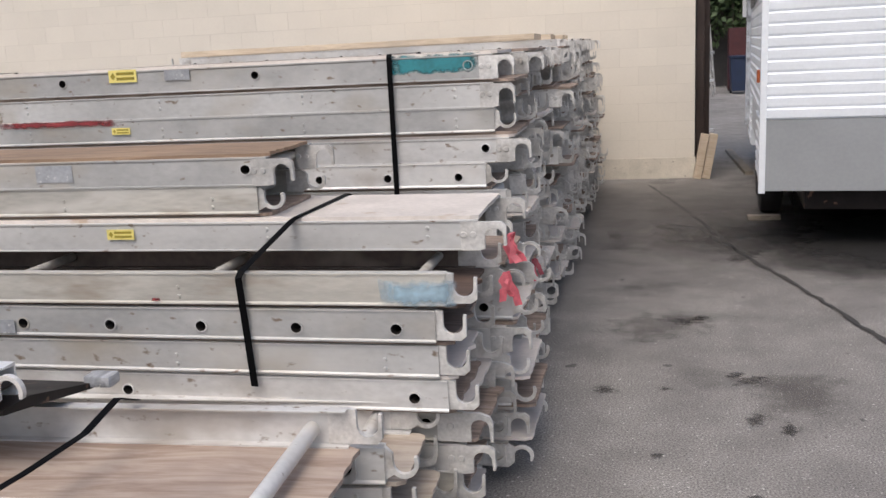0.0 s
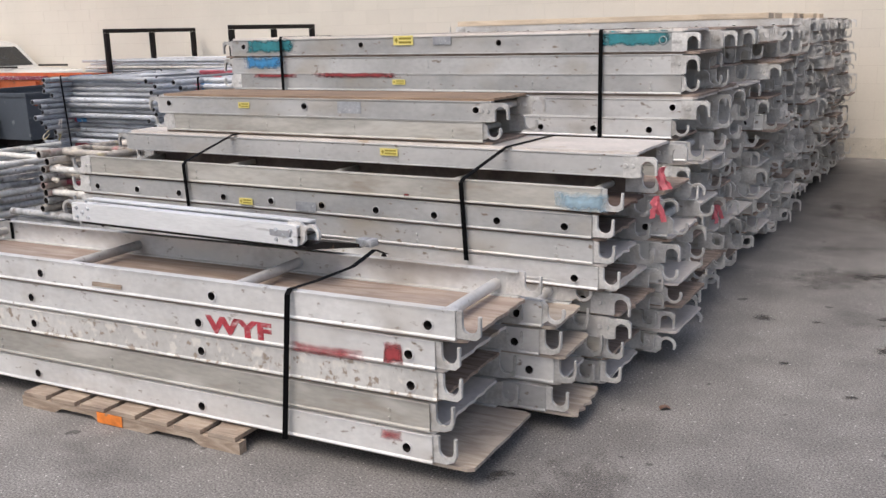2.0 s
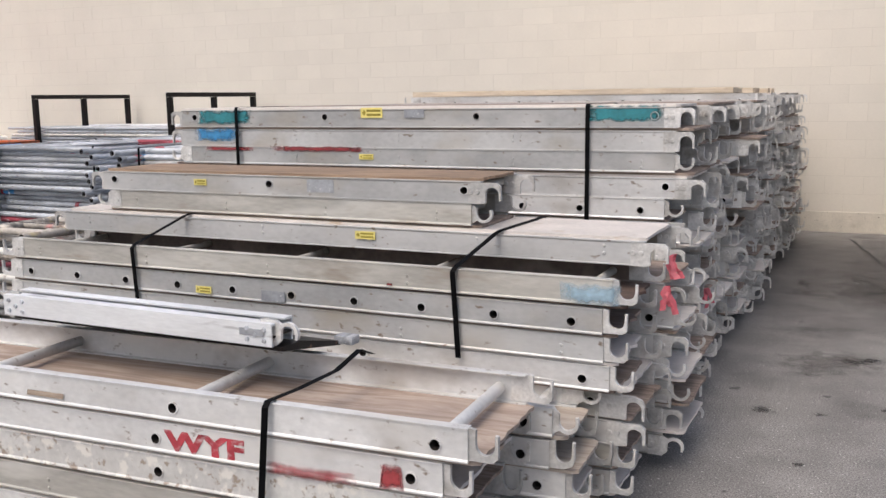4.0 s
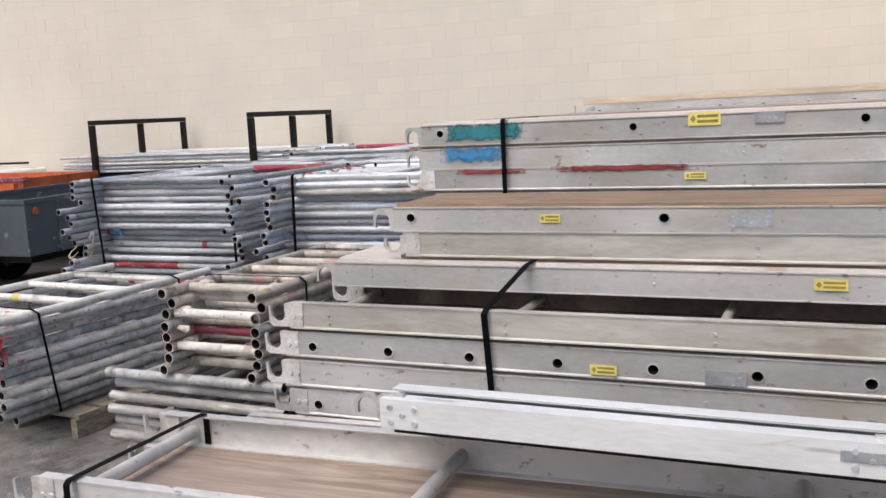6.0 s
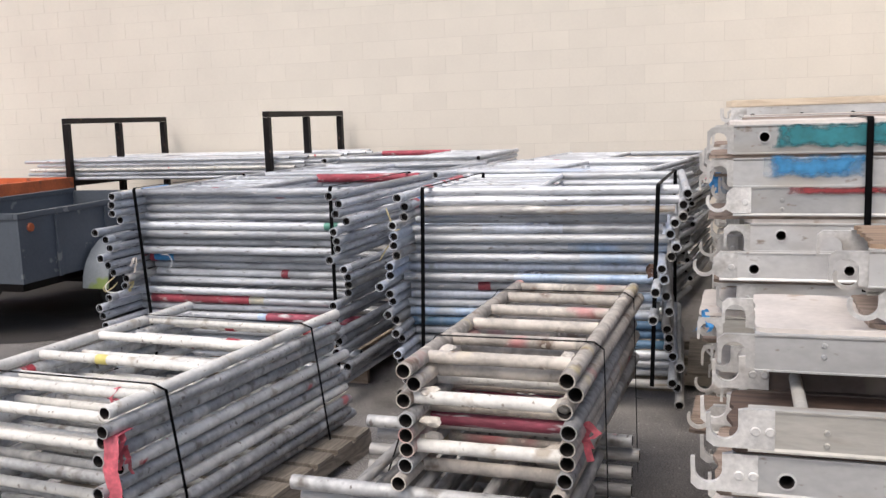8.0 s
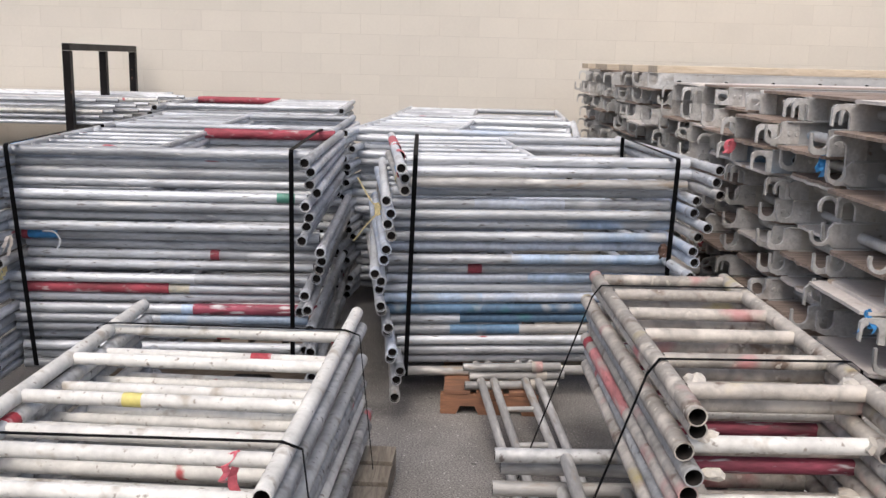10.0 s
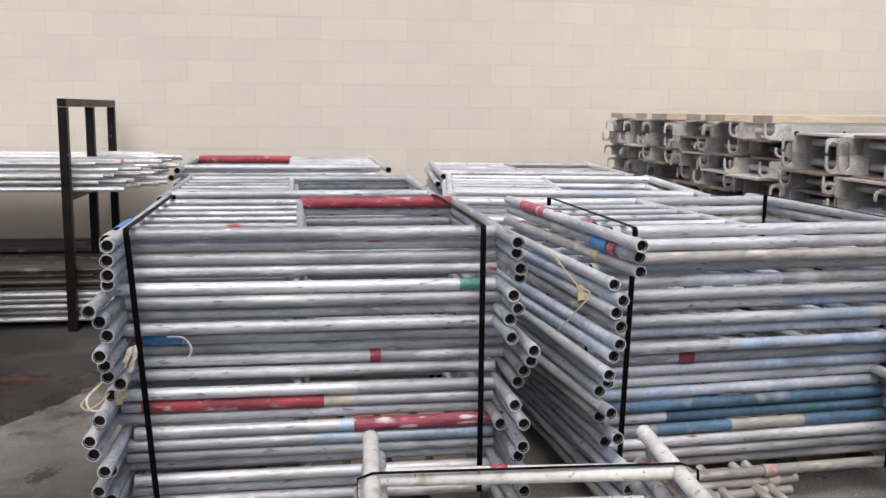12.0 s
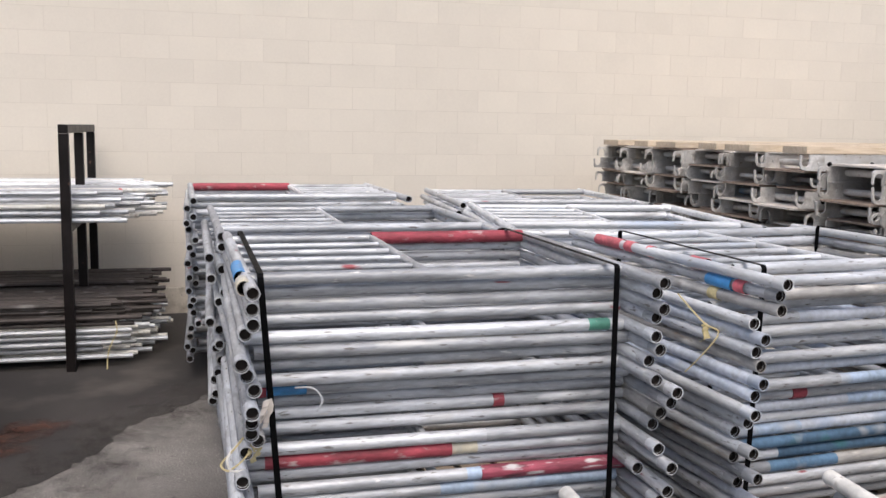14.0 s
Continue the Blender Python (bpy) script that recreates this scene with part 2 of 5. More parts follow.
DARKSTRIPE = surface("black_vinyl", (0.02, 0.02, 0.025), 0.3, 0, 3, 0.2, 40, 0)
DARKGLASS = surface("tinted_glass", (0.012, 0.014, 0.016), 0.25, 0, 3, 0.1, 40, 0)
BLUEBIN = surface("blue_plastic", (0.008, 0.018, 0.05), 0.5, 0, 5, 0.15, 40, 0.05)
MAROON = surface("dark_red_enamel", (0.06, 0.014, 0.016), 0.5, 0, 5, 0.2, 40, 0.05)
BROWNDOOR = surface("dark_brown_steel", (0.035, 0.022, 0.018), 0.5, 0.1, 6, 0.35, 40, 0.1)
CONCRETE = surface("old_concrete", (0.58, 0.53, 0.455), 0.85, 0, 5, 0.12, 60, 0.5, [((0.40, 0.35, 0.28), 5, 0.2, 0.06), ((0.2, 0.17, 0.14), 30, 0.12, 0.02)])
PAINTEDBLOCK = surface("cream_painted_block", (0.70, 0.645, 0.565), 0.75, 0, 1.3, 0.04, 55, 0.22, [], 0.012)
MORTAR = surface("cream_painted_joint", (0.60, 0.545, 0.47), 0.8, 0, 3, 0.06, 60, 0.3)
TAPE_BLUE = surface("blue_tape", (0.05, 0.25, 0.55), 0.4, 0, 14, 0.2, 50, 0.2)
TWINE = surface("yellow_twine", (0.52, 0.44, 0.24), 0.8, 0, 30, 0.2, 90, 0.2)
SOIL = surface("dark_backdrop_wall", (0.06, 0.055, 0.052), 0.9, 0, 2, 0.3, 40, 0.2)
LEAFGREEN = surface("shrub_leaf", (0.05, 0.08, 0.03), 0.6, 0, 9, 0.4, 40, 0.1)


def spray(name, base, fade=0.22):
    """Sprayed paint whose film thins out towards its edges."""
    m = surface(name, base, 0.6, 0, 12, 0.25, 60, 0.05)
    t = m.node_tree
    N, Lk = t.nodes.new, t.links.new
    tex, sep, no = N("ShaderNodeTexCoord"), N("ShaderNodeSeparateXYZ"), N("ShaderNodeTexNoise")
    Lk(tex.outputs["Generated"], sep.inputs[0])
    no.inputs["Scale"].default_value, no.inputs["Detail"].default_value = 22, 5
    Lk(tex.outputs["Object"], no.inputs["Vector"])

    def op(kind, a, b=None):
        k = N("ShaderNodeMath")
        k.operation = kind
        for i, v in enumerate((a, b)):
            if v is None:
                continue
            if isinstance(v, (int, float)):
                k.inputs[i].default_value = v
            else:
                Lk(v, k.inputs[i])
        return k.outputs[0]
    du = op("MINIMUM", sep.outputs[0], op("SUBTRACT", 1.0, sep.outputs[0]))
    dv = op("MINIMUM", sep.outputs[2], op("SUBTRACT", 1.0, sep.outputs[2]))
    near = op("ADD", op("MINIMUM", op("MULTIPLY", du, 1.6), dv), op("MULTIPLY", op("SUBTRACT", no.outputs["Fac"], 0.52), 0.7))
    ramp = N("ShaderNodeMapRange")
    ramp.inputs[1].default_value, ramp.inputs[2].default_value = 0.02, 0.02 + fade
    ramp.inputs[4].default_value = 0.95
    Lk(near, ramp.inputs[0])
    Lk(ramp.outputs[0], t.nodes["Principled BSDF"].inputs["Alpha"])
    return m


def stain_or_shade(name, base, rough=0.7, rag=0.9, noise=5.0, most=0.9, core=0.12, rim=0.36):
    """A stain soaked into the ground, or shade painted on it, ragged and thinning out at its rim."""
    m = surface(name, base, rough, 0, 6, 0.3, 90, 0.3)
    t = m.node_tree
    N, Lk = t.nodes.new, t.links.new
    tex, off, no = N("ShaderNodeTexCoord"), N("ShaderNodeVectorMath"), N("ShaderNodeTexNoise")
    off.operation = "MULTIPLY"
    off.inputs[1].default_value = (1, 1, 0)
    sub, ln = N("ShaderNodeVectorMath"), N("ShaderNodeVectorMath")
    sub.operation, ln.operation = "SUBTRACT", "LENGTH"
    sub.inputs[1].default_value = (0.5, 0.5, 0)
    Lk(tex.outputs["Generated"], off.inputs[0])
    Lk(off.outputs[0], sub.inputs[0])
    Lk(sub.outputs[0], ln.inputs[0])
    geo = N("ShaderNodeNewGeometry")
    Lk(geo.outputs["Position"], no.inputs["Vector"])
    no.inputs["Scale"].default_value, no.inputs["Detail"].default_value, no.inputs["Roughness"].default_value = noise, 8, 0.7
    k, ramp = N("ShaderNodeMath"), N("ShaderNodeMapRange")
    k.operation = "MULTIPLY_ADD"
    Lk(no.outputs["Fac"], k.inputs[0])
    k.inputs[1].default_value = rag
    Lk(ln.outputs["Value"], k.inputs[2])
    ramp.inputs[1].default_value, ramp.inputs[2].default_value = 0.5 * rag + core, 0.5 * rag + rim
    ramp.inputs[3].default_value, ramp.inputs[4].default_value = most, 0.0
    Lk(k.outputs[0], ramp.inputs[0])
    Lk(ramp.outputs[0], t.nodes["Principled BSDF"].inputs["Alpha"])
    return m


TEAL = spray("teal_spray_paint", (0.03, 0.20, 0.23), 0.24)
BLUE = spray("blue_spray_paint", (0.05, 0.24, 0.47), 0.42)
PALEBLUE = spray("faded_blue_paint", (0.30, 0.42, 0.50), 0.5)
WORNRED = spray("worn_red_spray_paint", (0.38, 0.05, 0.06), 0.85)
SPRAYRED = spray("red_spray_paint", (0.30, 0.045, 0.05), 0.35)


def asphalt():
    m = bpy.data.materials.new("asphalt")
    m.use_nodes = True
    t = m.node_tree
    N, Lk = t.nodes.new, t.links.new
    bsdf = t.nodes["Principled BSDF"]
    tex = N("ShaderNodeTexCoord")

    def noise_tex(scale, detail, lo, hi, a, b):
        n, r = N("ShaderNodeTexNoise"), N("ShaderNodeMapRange")
        n.inputs["Scale"].default_value, n.inputs["Detail"].default_value = scale, detail
        for i, v in enumerate((lo, hi, a, b)):
            r.inputs[1 + i].default_value = v
        Lk(tex.outputs["Object"], n.inputs["Vector"])
        Lk(n.outputs["Fac"], r.inputs[0])
        return r.outputs[0], n.outputs["Fac"]
    big, _ = noise_tex(0.45, 6, 0.3, 0.7, 0.78, 1.2)
    mid, _ = noise_tex(3.5, 6, 0.35, 0.65, 0.85, 1.12)
    grit, gfac = noise_tex(130, 5, 0.3, 0.7, 0.4, 1.65)
    stain, _ = noise_tex(1.3, 4, 0.60, 0.70, 1.0, 0.62)
    drip, _ = noise_tex(7.0, 2, 0.70, 0.73, 1.0, 0.45)
    chip, _ = noise_tex(60.0, 2, 0.67, 0.70, 1.0, 2.2)
    out = big
    for s in (mid, grit, stain, drip, chip):
        k = N("ShaderNodeMath")
        k.operation = "MULTIPLY"
        Lk(out, k.inputs[0])
        Lk(s, k.inputs[1])
        out = k.outputs[0]
    hsv = N("ShaderNodeHueSaturation")
    hsv.inputs["Color"].default_value = (0.205, 0.192, 0.182, 1)
    Lk(out, hsv.inputs["Value"])
    Lk(hsv.outputs[0], bsdf.inputs["Base Color"])
    bsdf.inputs["Roughness"].default_value = 0.88
    b = N("ShaderNodeBump")
    b.inputs["Strength"].default_value, b.inputs["Distance"].default_value = 0.22, 0.005
    Lk(gfac, b.inputs["Height"])
    Lk(b.outputs[0], bsdf.inputs["Normal"])
    return m


ASPHALT = asphalt()
TAR = surface("crack_sealer", (0.035, 0.032, 0.03), 0.7, 0, 6, 0.3, 60, 0.2)
OIL = stain_or_shade("oil_stain", (0.07, 0.063, 0.058), 0.65, 1.1, 24.0, 0.7)
OIL_FAINT = stain_or_shade("faint_oil_soak", (0.09, 0.08, 0.073), 0.75, 1.1, 7.0, 0.3)
# The caravan's soft shadow, painted on the ground as a near-black patch.
CARAVAN_SHADE = stain_or_shade("black_caravan_shade", (0.012, 0.011, 0.011), 0.75, 0.25, 3.0, 0.97, 0.27, 0.44)
DAMP_SHADE = stain_or_shade("damp_shaded_asphalt", (0.06, 0.054, 0.05), 0.8, 0.5, 2.0, 0.45, 0.1, 0.42)


# ---- mesh helpers ----
def smooth(me, angle=0.7):
    for p in me.polygons:
        p.use_smooth = True
    me.set_sharp_from_angle(angle=angle)


def mesh_of(name, bm, material, shade=False):
    me = bpy.data.meshes.new(name)
    bmesh.ops.recalc_face_normals(bm, faces=bm.faces)
    bm.to_mesh(me)
    bm.free()
    me.materials.append(material)
    if shade:
        smooth(me)
    return me


def part(name, bm, material, parent=None, label="", m=None, shade=False):
    """Links a bmesh or a shared mesh as one mesh object under a thing or a part."""
    me = bm if isinstance(bm, bpy.types.Mesh) else mesh_of(name, bm, material, shade)
    ob = new(name, me)
    if parent is not None:
        ob.parent = parent
    if m is not None:
        ob.matrix_local = m
    if label:
        tagged(ob, label)
    return ob


def thing(name, m, label, category, group="", kind=""):
    ob = new(name)
    ob.empty_display_size = 0.1
    ob.matrix_world = m
    return tagged(ob, label, category, group, kind)


def box_bm(x0, x1, y0, y1, z0, z1, bevel=0.0, bm=None):
    fresh = bm is None
    bm = bmesh.new() if fresh else bm
    g = bmesh.ops.create_cube(bm, size=1.0, matrix=Matrix.Translation(((x0 + x1) / 2, (y0 + y1) / 2, (z0 + z1) / 2)) @ Matrix.Diagonal((abs(x1 - x0), abs(y1 - y0), abs(z1 - z0), 1)))
    if bevel:
        es = list({e for v in g["verts"] for e in v.link_edges})
        bmesh.ops.bevel(bm, geom=es, offset=bevel, segments=2, affect="EDGES", profile=0.7)
    return bm


def prism_bm(pts, axis, a, b, bm=None):
    """A polygon of (u, v) pairs drawn out along an axis: x takes (y, z), y takes (x, z), z takes (x, y)."""
    bm = bmesh.new() if bm is None else bm

    def at(p, w):
        return {"x": (w, p[0], p[1]), "y": (p[0], w, p[1]), "z": (p[0], p[1], w)}[axis]
    lo = [bm.verts.new(at(p, a)) for p in pts]
    hi = [bm.verts.new(at(p, b)) for p in pts]
    bm.faces.new(lo)
    bm.faces.new(hi[::-1])
    for i in range(len(pts)):
        j = (i + 1) % len(pts)
        bm.faces.new((lo[i], lo[j], hi[j], hi[i]))
    return bm


def tube_bm(length, r, wall=0.004, sides=12, deep=0.12, bm=None, dents=0.0):
    """A hollow tube along y from 0 to length, open at both ends."""
    bm = bmesh.new() if bm is None else bm
    ri = r - wall
    d = min(deep, length * 0.45)
    rows = [(d, ri), (0, ri), (0, r), (length * 0.33, r * (1 + dents)), (length * 0.66, r * (1 - dents)), (length, r), (length, ri), (length - d, ri)]
    rings = []
    for y, rad in rows:
        rings.append([bm.verts.new((rad * math.cos(2 * math.pi * i / sides), y, rad * math.sin(2 * math.pi * i / sides))) for i in range(sides)])
    for a, b in zip(rings, rings[1:]):
        for i in range(sides):
            j = (i + 1) % sides
            bm.faces.new((a[i], a[j], b[j], b[i]))
    bm.faces.new(rings[0][::-1])
    bm.faces.new(rings[-1])
    return bm


TUBES = {}


def tube_mesh(length, r, material, wall=0.004, sides=12):
    key = (round(length, 3), round(r, 4), material.name, sides)
    if key not in TUBES:
        me = mesh_of("tube", tube_bm(length, r, wall, sides), material, True)
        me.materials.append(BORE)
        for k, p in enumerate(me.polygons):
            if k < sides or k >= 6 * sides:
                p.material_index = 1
        TUBES[key] = me
    return TUBES[key]


def lay(a, b):
    """A pose whose y axis runs from a to b."""
    d = Vector(b) - Vector(a)
    return Matrix.Translation(a) @ d.to_track_quat("Y", "Z").to_matrix().to_4x4(), d.length


def tube(name, parent, a, b, r, material, label="", sides=12):
    m, n = lay(a, b)
    return part(name, tube_mesh(n, r, material, sides=sides), material, parent, label, m)


def ribbon_bm(points, width_dir, width, thick=0.002):
    """A flat band along a line of points: width along width_dir."""
    bm = bmesh.new()
    w = Vector(width_dir).normalized() * width / 2
    n = len(points)
    rows = []
    for i, p in enumerate(points):
        p = Vector(p)
        d = (Vector(points[min(i + 1, n - 1)]) - Vector(points[max(i - 1, 0)])).normalized()
        up = d.cross(w).normalized() * thick
        rows.append([bm.verts.new(p + w), bm.verts.new(p - w), bm.verts.new(p - w + up), bm.verts.new(p + w + up)])
    for a, b in zip(rows, rows[1:]):
        for i in range(4):
            j = (i + 1) % 4
            bm.faces.new((a[i], a[j], b[j], b[i]))
    bm.faces.new(rows[0])
    bm.faces.new(rows[-1][::-1])
    return bm


def strap(points, width_dir, width=0.022, label="thin black plastic strap tightened round a stack"):
    ob = part("strap", ribbon_bm(points, width_dir, width), STRAP)
    return tagged(ob, label, "strap", "strapping bands")


# ---- the large structure ----
WALL_Y, WALL_END, WALL_WEST = 10.85, 0.78, -16.9
ground = part("ground", prism_bm([(-150, -150), (150, -150), (150, 150), (-150, 150)], "z", -0.3, 0.0), ASPHALT)
tagged(ground, "worn dark grey asphalt yard with stains and patches", "ground", kind="structure")
wall = part("wall_north", box_bm(WALL_WEST, WALL_END, WALL_Y + 0.0016, WALL_Y + 0.2, 0.0, 6.0), MORTAR)
tagged(wall, "cream painted concrete block wall behind the stacks", "wall", kind="structure")
far_wall = part("wall_west", box_bm(-60, -16.0, 15.0, 15.3, 0, 7.0, 0), PAINTEDBLOCK)
tagged(far_wall, "pale cream building wall far behind the parked cars", "wall", kind="structure")
footing = part("wall_footing", box_bm(WALL_WEST, WALL_END + 0.01, WALL_Y - 0.012, WALL_Y + 0.19, 0.0, 0.235, 0.006), CONCRETE)
tagged(footing, "rough cream painted concrete footing along the wall base", "footing", kind="structure")


# ---- scaffold planks ----
RAIL_H = 0.1
AT = 2.9
PROFILE = [(0, 0), (0.034, 0), (0.034, 0.004), (0.005, 0.004), (0.005, 0.096), (0.03, 0.096), (0.03, 0.1), (-0.003, 0.1),
           (-0.003, 0.0955), (0.001, 0.09), (0.001, 0.028), (0.001, 0.0055), (-0.002, 0.0045), (-0.002, 0.0)]
MESHES = {}


def web_strip(bm, p, q, length, holes, radius=0.0195, half=0.028):
    """A face of a rail between the profile points p and q, along x, with round holes."""
    def at(x, f):
        return (x, p[0] + (q[0] - p[0]) * f, p[1] + (q[1] - p[1]) * f)
    h = abs(q[1] - p[1])
    x = -length / 2
    for c in holes + [None]:
        end = length / 2 if c is None else c - half
        bm.faces.new([bm.verts.new(v) for v in (at(x, 0), at(end, 0), at(end, 1), at(x, 1))])
        if c is None:
            break
        rim = [bm.verts.new(at(c + radius * math.cos(k * math.pi / 6), (0.058 + radius * math.sin(k * math.pi / 6) - p[1]) / (q[1] - p[1]))) for k in range(12)]
        square = [(1, 0), (1, 0.5), (0.5, 1), (0, 1), (-0.5, 1), (-1, 0.5), (-1, 0), (-1, -0.5), (-0.5, -1), (0, -1), (0.5, -1), (1, -0.5)]
        lo, hi = min(p[1], q[1]), max(p[1], q[1])
        edge = []
        for u, v in square:
            if abs(u) == 1 and abs(v) == 0.5:
                v = v * 2
            z = 0.058 if v == 0 else (hi if v > 0 and abs(v) == 1 else lo if abs(v) == 1 else 0.058)
            edge.append(bm.verts.new(at(c + u * half, (z - p[1]) / (q[1] - p[1]))))
        for k in range(12):
            j = (k + 1) % 12
            bm.faces.new((rim[k], rim[j], edge[j], edge[k]))
        x = c + half


def rail_mesh(length, material, side, rivets, holes=()):
    key = ("rail", round(length, 3), material.name, side, rivets, tuple(holes))
    if key not in MESHES:
        pts = [(side * y, z) for y, z in PROFILE]
        bm = bmesh.new()
        for i in range(len(pts)):
            p, q = pts[i], pts[(i + 1) % len(pts)]
            web = holes and abs(q[1] - p[1]) > 0.05
            web_strip(bm, p, q, length, list(holes) if web else [])
        for x in (-length / 2, length / 2):
            bm.faces.new([bm.verts.new((x, *p)) for p in pts])
        bmesh.ops.remove_doubles(bm, verts=bm.verts, dist=0.0002)
        if rivets:
            n = int(length / 0.6)
            for i in range(n + 1):
                x = -length / 2 + 0.16 + i * (length - 0.32) / n
                for z in (0.045, 0.075):
                    bmesh.ops.create_cone(bm, cap_ends=True, segments=8, radius1=0.0075, radius2=0.005, depth=0.006,
                                          matrix=Matrix.Translation((x, -side * 0.001, z)) @ Matrix.Rotation(math.pi / 2 * side, 4, "X"))
        MESHES[key] = mesh_of("rail", bm, material)
    return MESHES[key]


def hook_mesh(kind):
    key = ("hook", kind)
    if key not in MESHES:
        R = 0.029
        arc = [(0.05 + R * math.cos(a), -0.004 + R * math.sin(a)) for a in np.linspace(0, math.pi, 11)]
        if kind == "block":
            pts = [(-0.055, 0.044), (0.072, 0.044), (0.088, 0.03), (0.089, -0.034), (0.08, -0.036)] + arc + [(0.021, -0.046), (0.0, -0.05), (-0.055, -0.05)]
        elif kind == "round":
            outer = [(0.05 + 0.0405 * math.cos(a), -0.004 + 0.041 * math.sin(a)) for a in np.linspace(2.3, -0.45, 11)]
            pts = [(-0.06, 0.04), (0.0, 0.04)] + outer + [(0.078, -0.022)] + arc + [(0.021, -0.03), (0.0, -0.05), (-0.06, -0.05)]
        else:
            pts = [(-0.08, 0.046), (0.05, 0.046), (0.08, 0.034), (0.089, 0.01), (0.089, -0.047), (0.08, -0.049)] + arc + [(0.021, -0.05), (-0.08, -0.05)]
        bm = prism_bm(pts, "y", -0.0065, 0.008)
        for x in ((-0.045, -0.015) if kind == "block" else (-0.04,)):
            bmesh.ops.create_cone(bm, cap_ends=True, segments=10, radius1=0.012, radius2=0.009, depth=0.005, matrix=Matrix.Translation((x, -0.008, 0.002)) @ Matrix.Rotation(math.pi / 2, 4, "X"))
        MESHES[key] = mesh_of("hook_bracket", bm, CAST)
    return MESHES[key]


def ragged_deck(half, width):
    """A plywood sheet with chipped ends."""
    r = random.Random(int(half * 1000 + width * 100))
    n = 12
    rag = r.choice((0.004, 0.004, 0.008, 0.02))
    right = [(half + r.uniform(-rag, 0.002), 0.03 + (width - 0.06) * i / n) for i in range(n + 1)]
    left = [(-half + r.uniform(-0.002, rag), 0.03 + (width - 0.06) * i / n) for i in range(n, -1, -1)]
    k = half - 0.026
    return prism_bm([(-k, 0.016), (k, 0.016)] + right + [(k, width - 0.016), (-k, width - 0.016)] + left, "z", 0.1, 0.112)


def deck_mesh(length, width, material, over):
    key = ("deck", round(length, 3), round(width, 3), material.name, over)
    if key not in MESHES:
        bm = ragged_deck(length / 2 + over, width)
        MESHES[key] = mesh_of("deck", bm, material)
    return MESHES[key]


PLANK_LABELS = {"holes": "long aluminium scaffold plank with rung holes and plywood deck, stacked",
                "four": "long aluminium scaffold plank with few rung holes, stacked",
                "rivet": "long riveted aluminium scaffold plank with plywood deck, stacked"}


def plank(m, length=2.97, width=0.48, style="rivet", flipped=False, metal=None, deck=None, label="", group="stacked scaffold planks", hook="block", rear=None, over=None):
    """A scaffold plank: two rails along x with hooks at their ends, a deck, and cross rungs. Its base is the middle of the front lower edge."""
    metal, deck = metal or ALU, deck or PLY
    th = thing("scaffold_plank", m, label or PLANK_LABELS[style], "scaffold plank", group)
    core = Matrix.Identity(4)
    if flipped:
        core = Matrix.Translation((0, width, RAIL_H + 0.012)) @ Matrix.Rotation(math.pi, 4, "X")
    if style == "holes":
        xs = [-1.3703 + 0.3045 * i for i in range(10)] if length > 2.5 else [-0.955, -0.02, 0.955]
    elif style == "four":
        xs = [-length / 2 + 0.10 + i * (length - 0.20) / 3 for i in range(4)]
    else:
        xs = [-length / 2 + 0.12 + i * (length - 0.24) / 4 for i in range(5)]
    rivets = style == "rivet"
    holes = () if rivets else tuple(xs)
    a, b = (rear or metal, metal) if flipped else (metal, rear or metal)
    part("rail", rail_mesh(length, a, 1, rivets, holes), a, th, "", core)
    part("rail", rail_mesh(length, b, -1, rivets, holes), b, th, "", core @ Matrix.Translation((0, width, 0)))
    part("deck", deck_mesh(length, width, deck, over if over is not None else 0.04 if flipped else 0.0), deck, th, "", core)
    hk = hook_mesh(hook)
    turn = Matrix.Rotation(math.pi, 4, "Z")
    for y in (0.004, width - 0.016):
        part("hook_bracket", hk, CAST, th, "", core @ Matrix.Translation((length / 2, y, 0.05)))
        part("hook_bracket", hk, CAST, th, "", core @ Matrix.Translation((-length / 2, y + 0.012, 0.05)) @ turn)
    inset = 0.012 if rivets else -0.0035
    for x in xs:
        me = tube_mesh(width - 2 * inset, 0.021 if not rivets else 0.016, metal, 0.0045, 12)
        part("rung", me, metal, th, "", core @ Matrix.Translation((x, inset, 0.058)))
    return th


def sticker(x, y, z, w, h, material, lines=2, name="sticker", label="small yellow label sticker with dark print on a plank rail", turn=0.0):
    ob = thing(name, pose(x, y, z, 0, 0, turn), label, "sticker", "plank stickers")
    part("backing", box_bm(-w / 2, w / 2, -0.0016, 0, -h / 2, h / 2), material, ob)
    if lines:
        for i in range(lines):
            k = (i + 0.5) / lines - 0.5
            part("print_bar", box_bm(-w * 0.22, w * 0.42, -0.0022, -0.0017, -k * h * 0.8 - h * 0.11, -k * h * 0.8 + h * 0.11), INK, ob)
        part("print_mark", prism_bm([(-w * 0.44, 0), (-w * 0.34, -h * 0.3), (-w * 0.26, 0), (-w * 0.34, h * 0.3)], "y", -0.0022, -0.0017), INK, ob)
    return ob


def paint_patch(x, y, z, w, h, material, label, seed, turn=0.0):
    """A brushed patch of paint with a ragged outline on an upright face."""
    rng = random.Random(seed)
    top = [(-w / 2 + w * i / 14, h / 2 * (0.9 + 0.1 * rng.random())) for i in range(15)]
    low = [(w / 2 - w * i / 14, -h / 2 * (0.9 + 0.1 * rng.random())) for i in range(15)]
    pts = [(u + rng.uniform(-0.008, 0.008), v) for u, v in top + low]
    bm = prism_bm(pts, "y", -0.0012, 0.0)
    ob = part("paint_mark", bm, material, None, "", pose(x, y, z, 0, 0, turn))
    return tagged(ob, label, "paint mark", "paint marks")


rng = random.Random(4)


